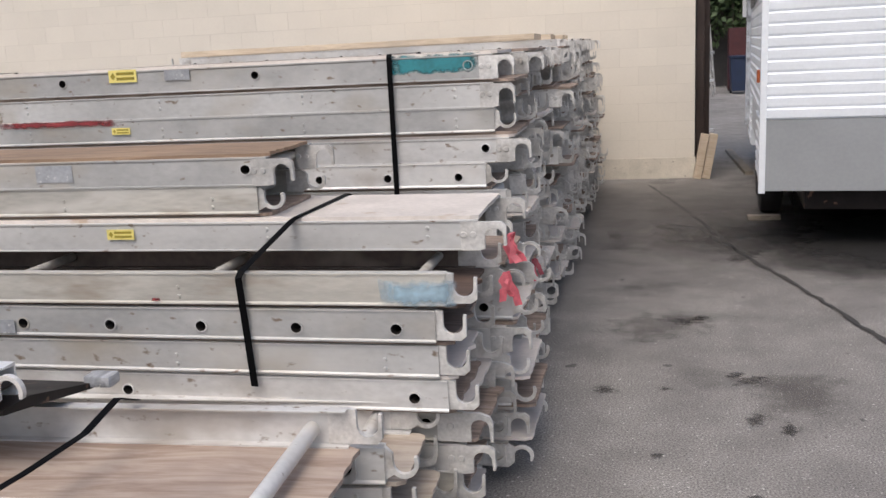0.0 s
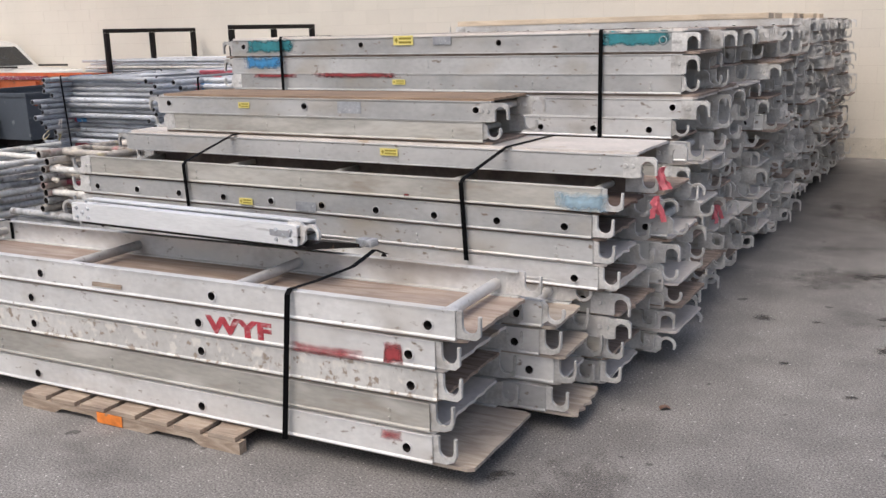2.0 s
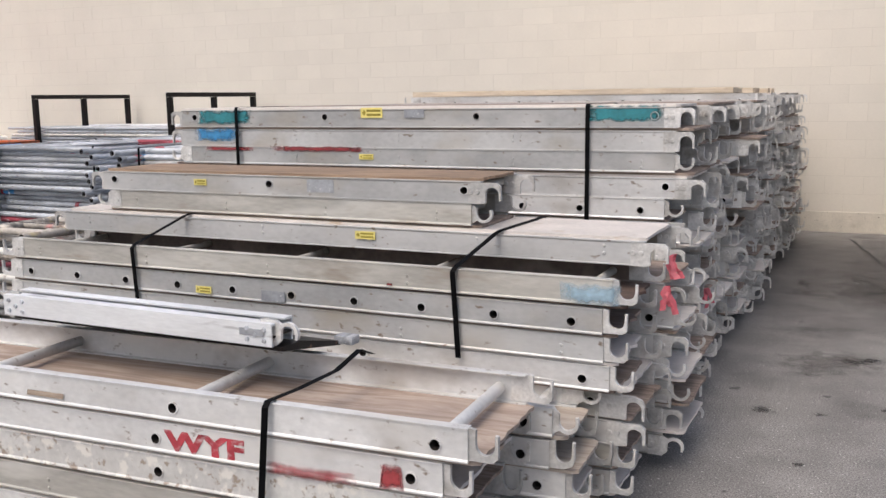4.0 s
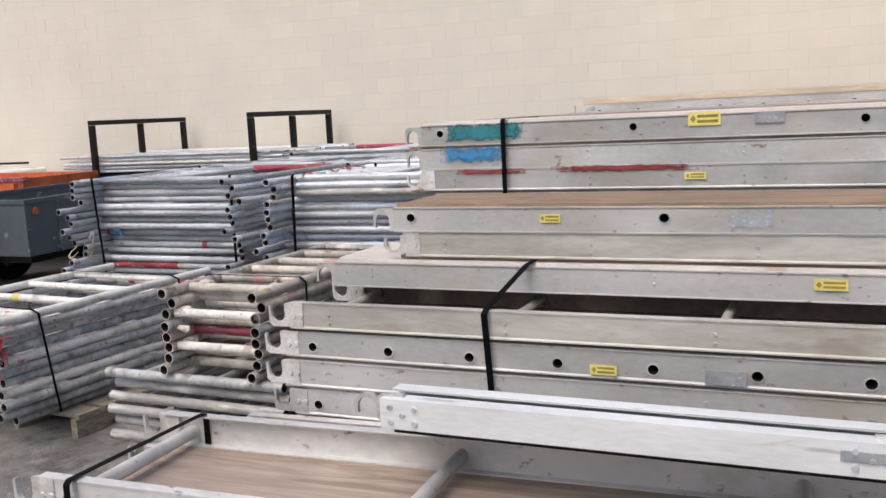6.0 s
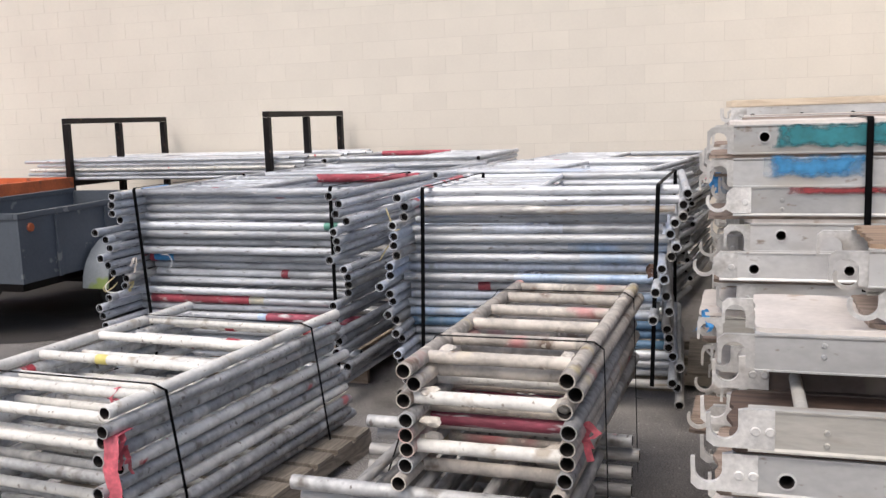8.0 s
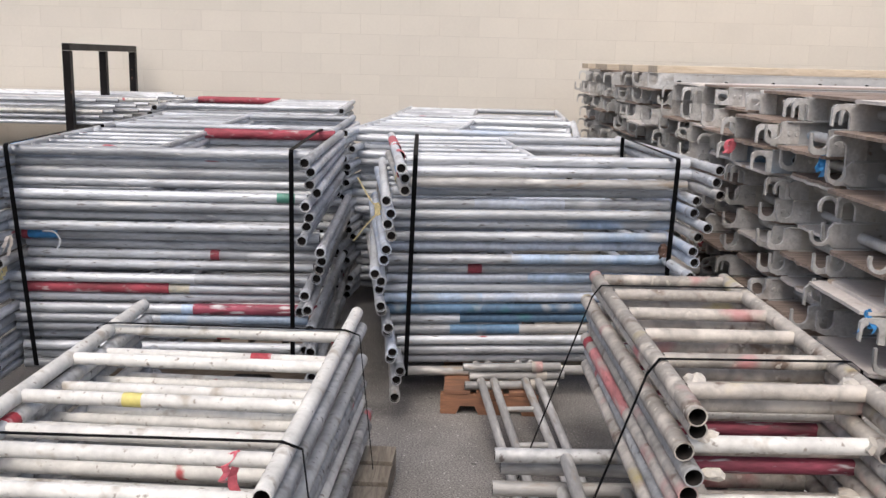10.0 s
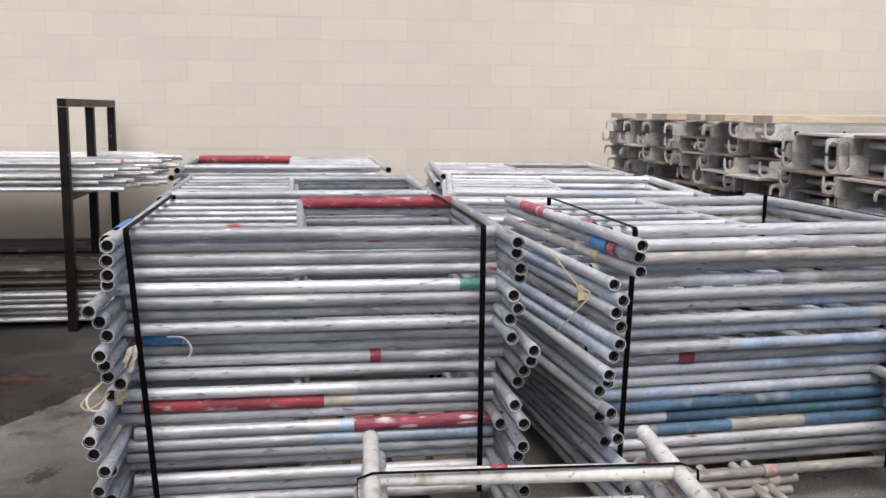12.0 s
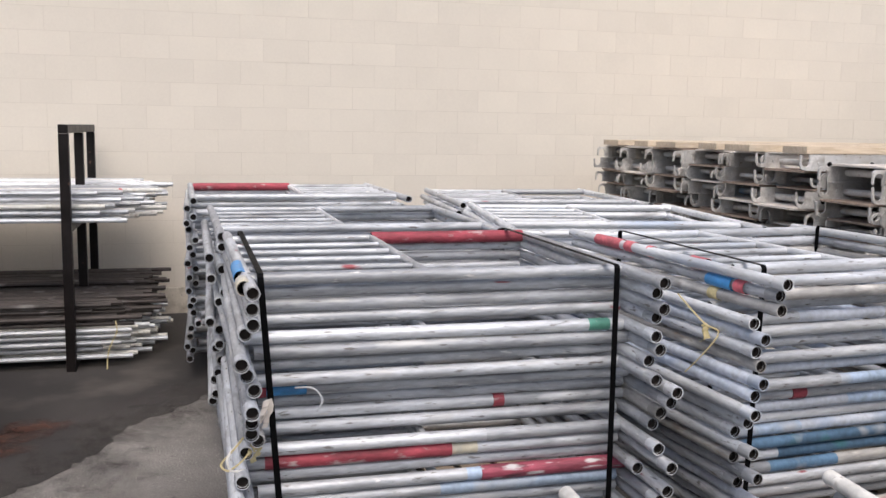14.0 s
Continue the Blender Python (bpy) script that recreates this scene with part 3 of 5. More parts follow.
def column(x, y, base, count, turn=0.0, width=0.48, length=2.97, jitter=0.03, styles=("rivet", "holes", "four"), top_flipped=None, seed=0, overrides=None, squash=1.0):
    """A column of planks, one upon another, alternating right way up and upside down."""
    r, ends = random.Random(seed), random.Random(seed + 500)
    for i in range(count):
        o = (overrides or {}).get(i, {})
        style = o.get("style", r.choice(styles))
        flipped = o.get("flipped", r.random() < 0.6)
        if i == count - 1 and top_flipped is not None:
            flipped = top_flipped
        dx, dy = o.get("dx", r.uniform(-jitter, jitter)), o.get("dy", r.uniform(-0.012, 0.012))
        plank(pose(x + dx, y + dy, base + i * 0.1125 * squash, 0, 0, turn + r.uniform(-0.25, 0.25)) @ Matrix.Diagonal((1, 1, squash, 1)), length, width, style, flipped,
              o.get("metal", r.choice((ALU, ALU, ALU, ALU_OLD))), o.get("deck", r.choice((PLY, PLY, PLY_LIGHT))), hook=r.choice(("block", "block", "round", "long")), rear=o.get("rear"), over=o.get("over", ends.choice((0.0, 0.02, 0.05, 0.085))))


# front pair of columns on a pallet
column(-1.96, 1.665, 0.07, 5, AT, width=0.57, jitter=0.03, seed=1, top_flipped=True, squash=1.03,
       overrides={4: dict(style="four", flipped=True, metal=ALU, deck=PLY_PAN, dx=0.02, dy=0.0, over=0.03), 3: dict(style="four", flipped=True, metal=ALU, dx=-0.06, dy=0.0, over=0.03), 2: dict(style="four", flipped=True, metal=ALU_SPLASH, dx=-0.06, dy=0.0, over=0.0),
                  1: dict(style="rivet", flipped=True, metal=ALU_OLD, dx=-0.09, dy=0.0, over=0.02), 0: dict(style="four", flipped=True, metal=ALU, dx=-0.08, dy=0.0, over=0.15, deck=PLY_PALE)})
column(-1.86, 2.255, 0.07, 4, AT, width=0.35, seed=2, top_flipped=True, jitter=0.04, squash=1.03, overrides={0: dict(over=0.13, deck=PLY_PALE), 2: dict(over=0.10, deck=PLY_PALE), 3: dict(over=0.05, deck=PLY_PALE)})
# middle columns
column(-1.77, 2.70, 0.07, 4, 0, seed=3, squash=0.95)
# Top pan: dark deck and rear rail paint the shade under the plank above.
column(-1.77, 2.623, 0.07 + 4 * 0.1125 * 0.95, 4, 0, seed=5, top_flipped=True, squash=0.95,
       overrides={3: dict(style="rivet", flipped=True, metal=ALU_OLD, dx=0.0, dy=0.0, deck=PLY_SHADED, rear=PAN_SHADE), 2: dict(style="holes", flipped=True, metal=ALU_MID, dx=-0.033, dy=0), 1: dict(style="rivet", flipped=True, metal=ALU_MID, dx=-0.03, dy=0.0)})
column(-1.70, 3.22, 0.07, 7, 0, seed=6, squash=0.95)
plank(pose(-1.74, 2.925, 0.926) @ Matrix.Diagonal((1, 1, 0.95, 1)), 3.0, 0.48, "rivet", False, ALU_MID, PLY_LIGHT, "long aluminium scaffold plank with a pale plywood deck")
plank(pose(-1.955, 2.95, 1.034, 0, 0, 0.0) @ Matrix.Diagonal((1, 1, 0.92, 1)), 1.97, 0.42, "rivet", True, ALU_OLD, PLY, "short riveted aluminium scaffold plank turned upside down", hook="round")
plank(pose(-1.955, 2.947, 1.138, 0, 0, 0.0) @ Matrix.Diagonal((1, 1, 0.92, 1)), 2.06, 0.42, "holes", False, ALU_MID, PLY_TAN, "short aluminium scaffold plank with a tan plywood deck")
# tall columns back to the wall
for k in range(12):
    column(-1.79 + rng.uniform(-0.05, 0.03), 3.92 + 0.522 * k, 0.065 + (0.05 if k > 5 else 0), 13, rng.uniform(-0.3, 0.3), seed=20 + k, jitter=0.065, top_flipped=(k in (3, 6)),
           overrides={12: dict(style="four", metal=ALU_MID, deck=PLY_LIGHT, flipped=False, dx=0.0, dy=0), 11: dict(style="rivet", metal=ALU_MID, flipped=False, dx=0.0, dy=0), 10: dict(style="rivet", metal=ALU_MID, flipped=True, dx=0, dy=0)} if k == 0 else {1: {11: dict(metal=ALU_BLUE), 9: dict(metal=ALU_OLD)}, 2: {10: dict(metal=ALU_BLUE)}, 6: {11: dict(metal=ALU_BLUE)}, 7: {10: dict(metal=ALU_BLUE)}}.get(k))


def wooden_board(m, n, w, label="pale wooden plank lying along the top of a stack"):
    ob = part("wooden_board", box_bm(-n / 2, n / 2, 0, w, 0, 0.045, 0.004), FRESHWOOD, None, "", m)
    return tagged(ob, label, "wooden plank", "wooden planks")


for k, x, turn in ((6, -1.95, 0.5), (7, -1.99, -0.4), (8, -1.93, 0.3), (9, -1.97, 0.6), (10, -1.92, -0.2), (11, -1.94, 0.4)):
    wooden_board(pose(x, 3.99 + 0.522 * k, 1.5805, 0, 0, turn), 2.82, 0.30 if k % 2 else 0.24)



# bright channel section resting on the front columns
ch = thing("aluminium_channel", pose(-1.92, 1.965, 0.742, 0, 0.5, 1.2), "bright new aluminium channel with bolted ends lying on planks", "channel")
part("web", prism_bm([(0, 0), (0.012, 0), (0.012, 0.006), (0.006, 0.012), (0.006, 0.072), (0.05, 0.075), (0.05, 0.081), (0, 0.081)], "x", -0.63, 0.63), ALU_NEW, ch)
part("web", prism_bm([(0.13, 0), (0.118, 0), (0.118, 0.006), (0.124, 0.012), (0.124, 0.076), (0.08, 0.079), (0.08, 0.085), (0.13, 0.085)], "x", -0.63, 0.63), ALU_NEW, ch)
part("floor_plate", box_bm(-0.63, 0.63, 0.008, 0.122, 0.03, 0.036), BLACK_STEEL, ch)
# Black deck; its front edge also draws the shadow line under the channel.
part("black_deck", prism_bm([(0.02, -0.002), (0.02, -0.016), (0.10, -0.03), (0.40, -0.088), (0.42, -0.088), (0.42, -0.076), (0.13, -0.004)], "x", -0.60, 0.66), BLACK_STEEL, ch, "black steel-faced deck behind the channel, its edge drawing the shadow below")
part("end_clamp", box_bm(0.64, 0.72, 0.39, 0.45, -0.083, -0.05, 0.008), GALV, ch, "bluish metal clamp")
for sx in (-1, 1):
    part("end_hook", hook_mesh("round"), CAST, ch, "", Matrix.Translation((sx * 0.63, 0.03, 0.05)) @ Matrix.Rotation(0 if sx > 0 else math.pi, 4, "Z"))
    for dx, dz in ((0.03, 0.02), (0.03, 0.06), (0.1, 0.02), (0.1, 0.06), (0.065, 0.04)):
        bolt = bmesh.new()
        bmesh.ops.create_cone(bolt, cap_ends=True, segments=8, radius1=0.009, radius2=0.007, depth=0.008, matrix=Matrix.Translation((sx * (0.63 - dx), -0.003, dz)) @ Matrix.Rotation(math.pi / 2, 4, "X"))
        part("bolt", bolt, GALV, ch)
part("slot_plate", box_bm(0.50, 0.60, -0.005, -0.001, 0.035, 0.06, 0.002), GREYPLATE, ch)


# ---- stickers and paint marks on the planks ----
FB = 3.916
sticker(-1.98, FB, 1.495, 0.135, 0.055, YELLOW)
sticker(-1.72, FB, 1.49, 0.12, 0.045, GREYPLATE, 0, "name_plate", "small grey plate sticker on a plank rail")
sticker(-2.02, FB, 1.255, 0.09, 0.03, YELLOW)
paint_patch(-2.98, FB + 0.001, 1.475, 0.40, 0.085, TEAL, "teal paint brushed on a plank rail", 1)
paint_patch(-0.58, FB + 0.001, 1.485, 0.38, 0.085, TEAL, "teal paint brushed on a plank rail", 2)
paint_patch(-3.04, FB + 0.001, 1.372, 0.34, 0.085, BLUE, "blue spray paint on a plank rail", 3)
paint_patch(-2.33, FB + 0.001, 1.295, 0.66, 0.032, SPRAYRED, "red spray paint streak on a plank rail", 4)
paint_patch(-2.95, FB + 0.001, 1.29, 0.36, 0.026, SPRAYRED, "red spray paint streak on a plank rail", 5)
FM = 2.617
sticker(-1.46, 2.919, 0.985, 0.10, 0.035, YELLOW)
sticker(-2.11, FM, 0.752, 0.085, 0.032, YELLOW)
sticker(-1.74, FM, 0.752, 0.12, 0.045, GREYPLATE, 0, "name_plate", "worn pale plate sticker on a plank rail")
paint_patch(-0.36, FM + 0.001, 0.87, 0.24, 0.085, PALEBLUE, "pale blue spray paint on a plank rail", 6)
paint_patch(-1.18, FM + 0.001, 0.845, 0.03, 0.012, SPRAYRED, "red paint speck on a plank rail", 7)
sticker(-2.37, 2.944, 1.19, 0.075, 0.03, YELLOW)
sticker(-1.70, 2.947, 1.19, 0.14, 0.058, GREYPLATE, 0, "name_plate", "grey plate sticker on a short plank rail")
AX = lambda x: 1.665 + (x + 1.96) * math.tan(radians(AT)) - 0.004
for text_x, body in ((-1.36, "WYF"),):
    cu = bpy.data.curves.new("lettering", "FONT")
    cu.body, cu.size, cu.extrude, cu.offset = body, 0.105, 0.0006, 0.005
    tmp = bpy.data.objects.new("lettering", cu)
    scene.collection.objects.link(tmp)
    me = bpy.data.meshes.new_from_object(tmp.evaluated_get(bpy.context.evaluated_depsgraph_get()))
    bpy.data.objects.remove(tmp)
    me.materials.clear()
    me.materials.append(RED)
    ob = new("graffiti_lettering", me)
    ob.matrix_world = pose(text_x - 0.155, AX(text_x) - 0.003, 0.445, 90, 0, AT) @ Matrix.Diagonal((1.35, 0.85, 1, 1))
    tagged(ob, "red spray-painted letters on a plank rail", "lettering")
paint_patch(-0.70, AX(-0.70), 0.47, 0.075, 0.085, SPRAYRED, "red paint block on a plank rail", 8, AT)
paint_patch(-0.98, AX(-0.98), 0.44, 0.34, 0.045, WORNRED, "faint red paint streak on a plank rail", 9, AT)
paint_patch(-0.72, AX(-0.72), 0.165, 0.09, 0.045, WORNRED, "red paint mark on a plank rail", 10, AT)
paint_patch(-2.02, AX(-2.02), 0.575, 0.16, 0.02, PALLET, "faded orange sticker remains on a plank rail", 11, AT)


# ---- scaffold frames ----
def walk_frame(m, metal=None, front=None, second=None, rails=None, width=1.45, length=1.46, label="", group="stacked walk-through frames"):
    """A walk-through frame laid flat: legs along y, ledgers across, a short inner post with ladder rungs."""
    metal = metal or GALV
    th = thing("walk_through_scaffold", m, label or "galvanised steel walk-through scaffold frame lying in a strapped stack", "scaffold", group)
    w = width / 2
    reach = random.Random(round(m.translation.x * 977 + m.translation.z * 5413))
    for x in (-w, w):
        tip, wide = reach.choice((-0.09, -0.14, -0.18, -0.22)), reach.choice((-0.02, 0.0, 0.02))
        tube("leg", th, (x + wide, tip, 0), (x, length, 0), 0.0225, metal)
        tube("pin", th, (x + wide, tip - 0.012, 0), (x + wide * 0.9, tip + 0.05, 0), 0.0245, metal)
    for f0, f1, mt in (front or ((0, 1, metal),)):
        tube("ledger", th, (-w + 0.02 + f0 * (width - 0.04), 0.14, 0.0), (-w + 0.02 + f1 * (width - 0.04), 0.14, 0.0), 0.028 if mt in (RED_TUBE, FLAKED_RED) else 0.0238, mt or metal)
    px = -w + width * 0.46
    tube("ledger", th, (-w + 0.02, 1.28, 0), (px, 1.28, 0), 0.0195, metal)
    tube("ledger", th, (px, 1.28, 0), (w - 0.02, 1.28, 0), 0.0235 if not second else 0.03, second or metal)
    tube("inner_post", th, (px, 0.16, 0), (px, 1.26, 0), 0.0165, metal)
    for i in range(4):
        y = 0.36 + i * 0.22
        tube("rung", th, (-w + 0.02, y, 0), (px - 0.015, y, 0), 0.0135, rails or metal, sides=10)
    return th


def ladder_frame(m, width, length, rungs, metal, rung_metal=None, radius=0.0215, label="", group="stacked ladder frames"):
    """A ladder-type frame laid flat: two legs along y with rungs across."""
    th = thing("ladder_scaffold", m, label, "scaffold", group)
    w = width / 2
    for x in (-w, w):
        tube("leg", th, (x, 0, 0), (x, length, 0), radius, metal)
    for y in rungs:
        tube("rung", th, (-w + radius * 0.8, y, 0.0), (w - radius * 0.8, y, 0.0), radius * 0.86, rung_metal or metal)
    return th


def frame_stack(x, y, base, count, turn, seed, fronts=None, seconds=None, jitter=0.026, spread=1.0, pitch=0.0488, width=1.45, bow=0.0, sag=0.03, mirrored=False, metals=None):
    r = random.Random(seed)
    for i in range(count):
        mt = r.choice(metals or (GALV, GALV, GALV, GALV_DARK, GALV_DARK, GALV_DIRTY, GALV))
        loose = 0.15 if i == count - 1 else 1.0
        m = pose(x + bow * math.sin(math.pi * i / (count - 1)) + r.uniform(-jitter, jitter) * loose, y + (r.uniform(-jitter, jitter) * 1.3 + sag * math.sin(i * 0.75 + seed)) * loose, base + i * pitch, r.uniform(-0.1, 0.1), 0, turn + r.uniform(-0.6, 0.6) * spread * loose)
        if mirrored:
            m = m @ Matrix.Rotation(math.pi, 4, "Y")
        walk_frame(m, mt, (fronts or {}).get(i), (seconds or {}).get(i), None, width)


FLAKED_RED = surface("flaked_red_tube", (0.27, 0.055, 0.085), 0.6, 0.0, 9.0, 0.4, 40, 0.5, [((0.55, 0.53, 0.54), 16.0, 0.42, 0.03), ((0.10, 0.03, 0.04), 9.0, 0.3, 0.04)], 0.1, (3, 0.6, 3))
CREAM_TUBE = surface("cream_splashed_tube", (0.52, 0.48, 0.38), 0.6, 0.0, 8.0, 0.25, 40, 0.4, [((0.40, 0.40, 0.40), 9.0, 0.35, 0.05)], 0.1)
LIGHT_GALV = surface("pale_galvanised_tube", (0.60, 0.615, 0.64), 0.5, 0.25, 5.0, 0.22, 50, 0.3, [((0.30, 0.30, 0.31), 7.0, 0.2, 0.06), ((0.40, 0.46, 0.56), 5.0, 0.25, 0.08), ((0.22, 0.21, 0.2), 38.0, 0.2, 0.03)], 0.2, (2, 0.4, 2))
PALE_BLUE_TUBE = surface("faded_blue_tube", (0.54, 0.58, 0.66), 0.5, 0.25, 5.0, 0.2, 40, 0.2, [((0.38, 0.46, 0.60), 4.0, 0.4, 0.06), ((0.30, 0.31, 0.33), 8.0, 0.2, 0.05)], 0.15)
HALF_BLUE = ((0, 0.45, GALV), (0.45, 1, BLUE_TUBE))
frame_stack(-6.09, 5.28, 0.13, 22, 0, 31, {8: ((0, 0.05, GALV_DARK), (0.05, 0.53, RED_TUBE), (0.53, 0.60, CREAM_TUBE), (0.60, 1, GALV)), 6: ((0, 0.54, GALV), (0.54, 0.58, BLUE_TUBE), (0.58, 1, FLAKED_RED)), 9: ((0, 0.62, GALV), (0.62, 1, GALV_DARK)), 11: ((0, 0.62, GALV), (0.62, 0.65, RED_TUBE), (0.65, 1, GALV)), 13: ((0, 0.02, RED_TUBE), (0.02, 0.12, TAPE_BLUE), (0.12, 1, GALV)), 17: ((0, 0.90, GALV), (0.90, 0.96, GREEN_TUBE), (0.96, 1, GALV)), 5: ((0, 0.5, GALV), (0.5, 1, BLUE_TUBE))}, {21: RED_TUBE}, jitter=0.036, pitch=0.0497)
frame_stack(-6.13, 6.92, 0.14, 21, 0, 32, pitch=0.0515)
frame_stack(-6.26, 8.62, 0.148, 22, 0, 33, None, {21: RED_TUBE}, pitch=0.0505, mirrored=True)
frame_stack(-4.26, 5.28, 0.1415, 21, 4, 34, {14: ((0, 0.62, GALV), (0.62, 1, BLUE_TUBE)), 16: ((0, 0.3, GALV), (0.3, 0.62, PALE_BLUE_TUBE), (0.62, 1, GALV)), 13: ((0, 0.7, GALV), (0.7, 1, BLUE_TUBE)), 11: HALF_BLUE, 10: ((0, 0.28, GALV), (0.28, 0.33, RED_TUBE), (0.33, 1, GALV)), 9: ((0, 0.5, PALE_BLUE_TUBE), (0.5, 1, BLUE_TUBE)), 7: ((0, 0.35, BLUE_TUBE), (0.35, 1, PALE_BLUE_TUBE)), 6: ((0, 1, NAVY_TUBE),), 5: ((0, 0.25, GALV_DARK), (0.25, 1, NAVY_TUBE)), 4: ((0, 0.2, GALV_DARK), (0.2, 0.45, NAVY_TUBE), (0.45, 0.7, GALV_DIRTY), (0.7, 1, NAVY_TUBE))}, None, 0.03, 1.0, width=1.40, bow=-0.10, pitch=0.0515, metals=(GALV, GALV, PALE_BLUE_TUBE, GALV, GALV_DIRTY, LIGHT_GALV, LIGHT_GALV))
frame_stack(-4.63, 6.88, 0.1415, 21, -9, 35, None, None, 0.04, 1.5, width=1.40, pitch=0.0515, metals=(GALV, LIGHT_GALV, GALV_DARK, LIGHT_GALV))
frame_stack(-4.40, 8.62, 0.1415, 21, -5, 36, None, None, 0.04, 1.5, width=1.4, pitch=0.051)

r = random.Random(8)
PALE_TUBE = surface("chalky_grey_tube", (0.43, 0.43, 0.43), 0.55, 0.25, 5.0, 0.28, 40, 0.5, [((0.66, 0.65, 0.63), 8.0, 0.38, 0.05), ((0.17, 0.155, 0.14), 12.0, 0.32, 0.05), ((0.16, 0.14, 0.13), 36.0, 0.22, 0.03), ((0.5, 0.16, 0.17), 6.0, 0.06)], 0.2)
LAB_G1 = "paint-spattered steel ladder frame in a strapped stack on a pallet"
for i in range(11):
    fr = ladder_frame(pose(-5.64 + r.uniform(-0.03, 0.03), 2.99 + (10 - i) * 0.008 + r.uniform(-0.07, 0.05), 0.1445 + i * 0.0518, 0, 0, -4.6 + r.uniform(-0.8, 0.8)), 0.84, 1.56,
                 (0.12, 0.46, 0.80, 1.14, 1.42) if i % 2 else (0.2, 0.56, 0.9, 1.24), WHITE_TUBE if i in (10, 6, 3) else PALE_TUBE, WHITE_TUBE if i > 5 or i % 3 == 0 else PALE_TUBE, 0.0238, label=LAB_G1)
    if i == 10:
        tube("paint_mark", fr, (-0.11, 0.56, 0), (-0.055, 0.56, 0), 0.0212, YELLOW)
    if i == 9:
        tube("tape_wrap", fr, (-0.10, 1.42, 0), (-0.05, 1.42, 0), 0.0225, RED)
        tube("tape_wrap", fr, (0.33, 1.42, 0), (0.37, 1.42, 0), 0.0225, RED)
        tube("tape_wrap", fr, (0.10, 1.14, 0), (0.17, 1.14, 0), 0.0222, RED)
        tube("tape_wrap", fr, (-0.42, 0.47, 0), (-0.42, 0.53, 0), 0.0253, RED)
PINK_PAINT = surface("worn_pink_paint", (0.52, 0.20, 0.20), 0.65, 0, 8, 0.3, 40, 0.3, [((0.55, 0.50, 0.45), 9.0, 0.42, 0.06), ((0.30, 0.08, 0.09), 16.0, 0.2, 0.04)], 0.1, (2, 0.5, 2))
LAB_G2 = "mud-coated steel ladder frame in a strapped stack"
for i in range(8):
    fr = ladder_frame(pose(-3.97 + r.uniform(-0.015, 0.015) - (7 - i) * 0.006, 3.08 + r.uniform(-0.03, 0.03), 0.4795 + i * 0.0505, 0, 0, -1.0 + r.uniform(-0.8, 0.8)), 0.49, 1.42,
                 (0.05, 0.27, 0.53, 0.78, 1.04, 1.30) if i in (5, 2) else (0.18, 0.42, 0.66, 0.90, 1.15, 1.37), (BROWN_TUBE, PALE_TUBE, BROWN_TUBE, BROWN_TUBE, PALE_TUBE, BROWN_TUBE, BROWN_TUBE, BROWN_TUBE)[i], WHITE_TUBE if i in (2, 5) else (FLAKED_RED if i == 3 else BROWN_TUBE), 0.025, label=LAB_G2)
    if i == 2:
        tube("paint_mark", fr, (-0.245, 0.62, 0), (-0.245, 1.22, 0), 0.0256, PINK_PAINT)
        tube("paint_mark", fr, (-0.245, 1.30, 0), (-0.245, 1.36, 0), 0.0256, RED)
LUMP = surface("dried_mortar", (0.62, 0.57, 0.50), 0.9, 0, 14, 0.2, 60, 0.8, [((0.40, 0.34, 0.28), 20.0, 0.3, 0.04)])


def mortar_lump(x, y, z, size, seed):
    """An uneven crust of dried mortar clinging to a tube joint."""
    q = random.Random(seed)
    bm = bmesh.new()
    bmesh.ops.create_icosphere(bm, subdivisions=2, radius=size)
    for v in bm.verts:
        v.co = Vector((v.co.x * 1.5, v.co.y, v.co.z * 0.8)) * q.uniform(0.65, 1.15)
    return tagged(part("mortar_lump", bm, LUMP, None, "", pose(x, y, z, 0, 0, q.uniform(0, 90))), "pale crust of dried mortar clinging to a muddy frame", "mortar", "mortar lumps")


for k, (x, y, z, size) in enumerate(((-3.76, 3.14, 0.735, 0.03), (-3.80, 3.16, 0.585, 0.028), (-4.17, 3.15, 0.745, 0.026), (-4.18, 3.17, 0.59, 0.03), (-3.77, 3.28, 0.84, 0.026), (-4.16, 3.30, 0.835, 0.03), (-4.16, 3.12, 0.665, 0.024))):
    mortar_lump(x, y, z, size, 700 + k)
LAB_G3 = "grey steel frame lying under a stack of ladder frames"
for i in range(6):
    ladder_frame(pose(-3.63 + r.uniform(-0.02, 0.02), 3.43 + r.uniform(-0.02, 0.02), 0.13 + i * 0.06, 0, 0, 89 + r.uniform(-1, 1)), 0.62, 1.0, (0.14, 0.36, 0.58, 0.78), GALV_DIRTY if i != 5 else PALE_TUBE, GALV_DIRTY, 0.024, label=LAB_G3)


# ---- pallets ----
def pallet(m, lx, ly, h, metal, boards=6, label="weathered wooden pallet under a stack"):
    th = thing("pallet", m, label, "pallet", "wooden pallets")
    for i in range(boards):
        x = -lx / 2 + (i + 0.5) * lx / boards
        part("top_board", box_bm(x - lx / boards * 0.4, x + lx / boards * 0.4, -ly / 2, ly / 2, h - 0.018, h, 0.002), metal, th)
    q = lx / 2
    notched = [(-q, 0), (-q * 0.68, 0), (-q * 0.6, h * 0.35), (-q * 0.3, h * 0.35), (-q * 0.22, 0), (q * 0.22, 0), (q * 0.3, h * 0.35), (q * 0.6, h * 0.35), (q * 0.68, 0), (q, 0), (q, h - 0.02), (-q, h - 0.02)]
    for y in (-ly / 2 + 0.002, -0.02, ly / 2 - 0.042):
        part("stringer", prism_bm(notched, "y", y, y + 0.04), metal, th)
    return th


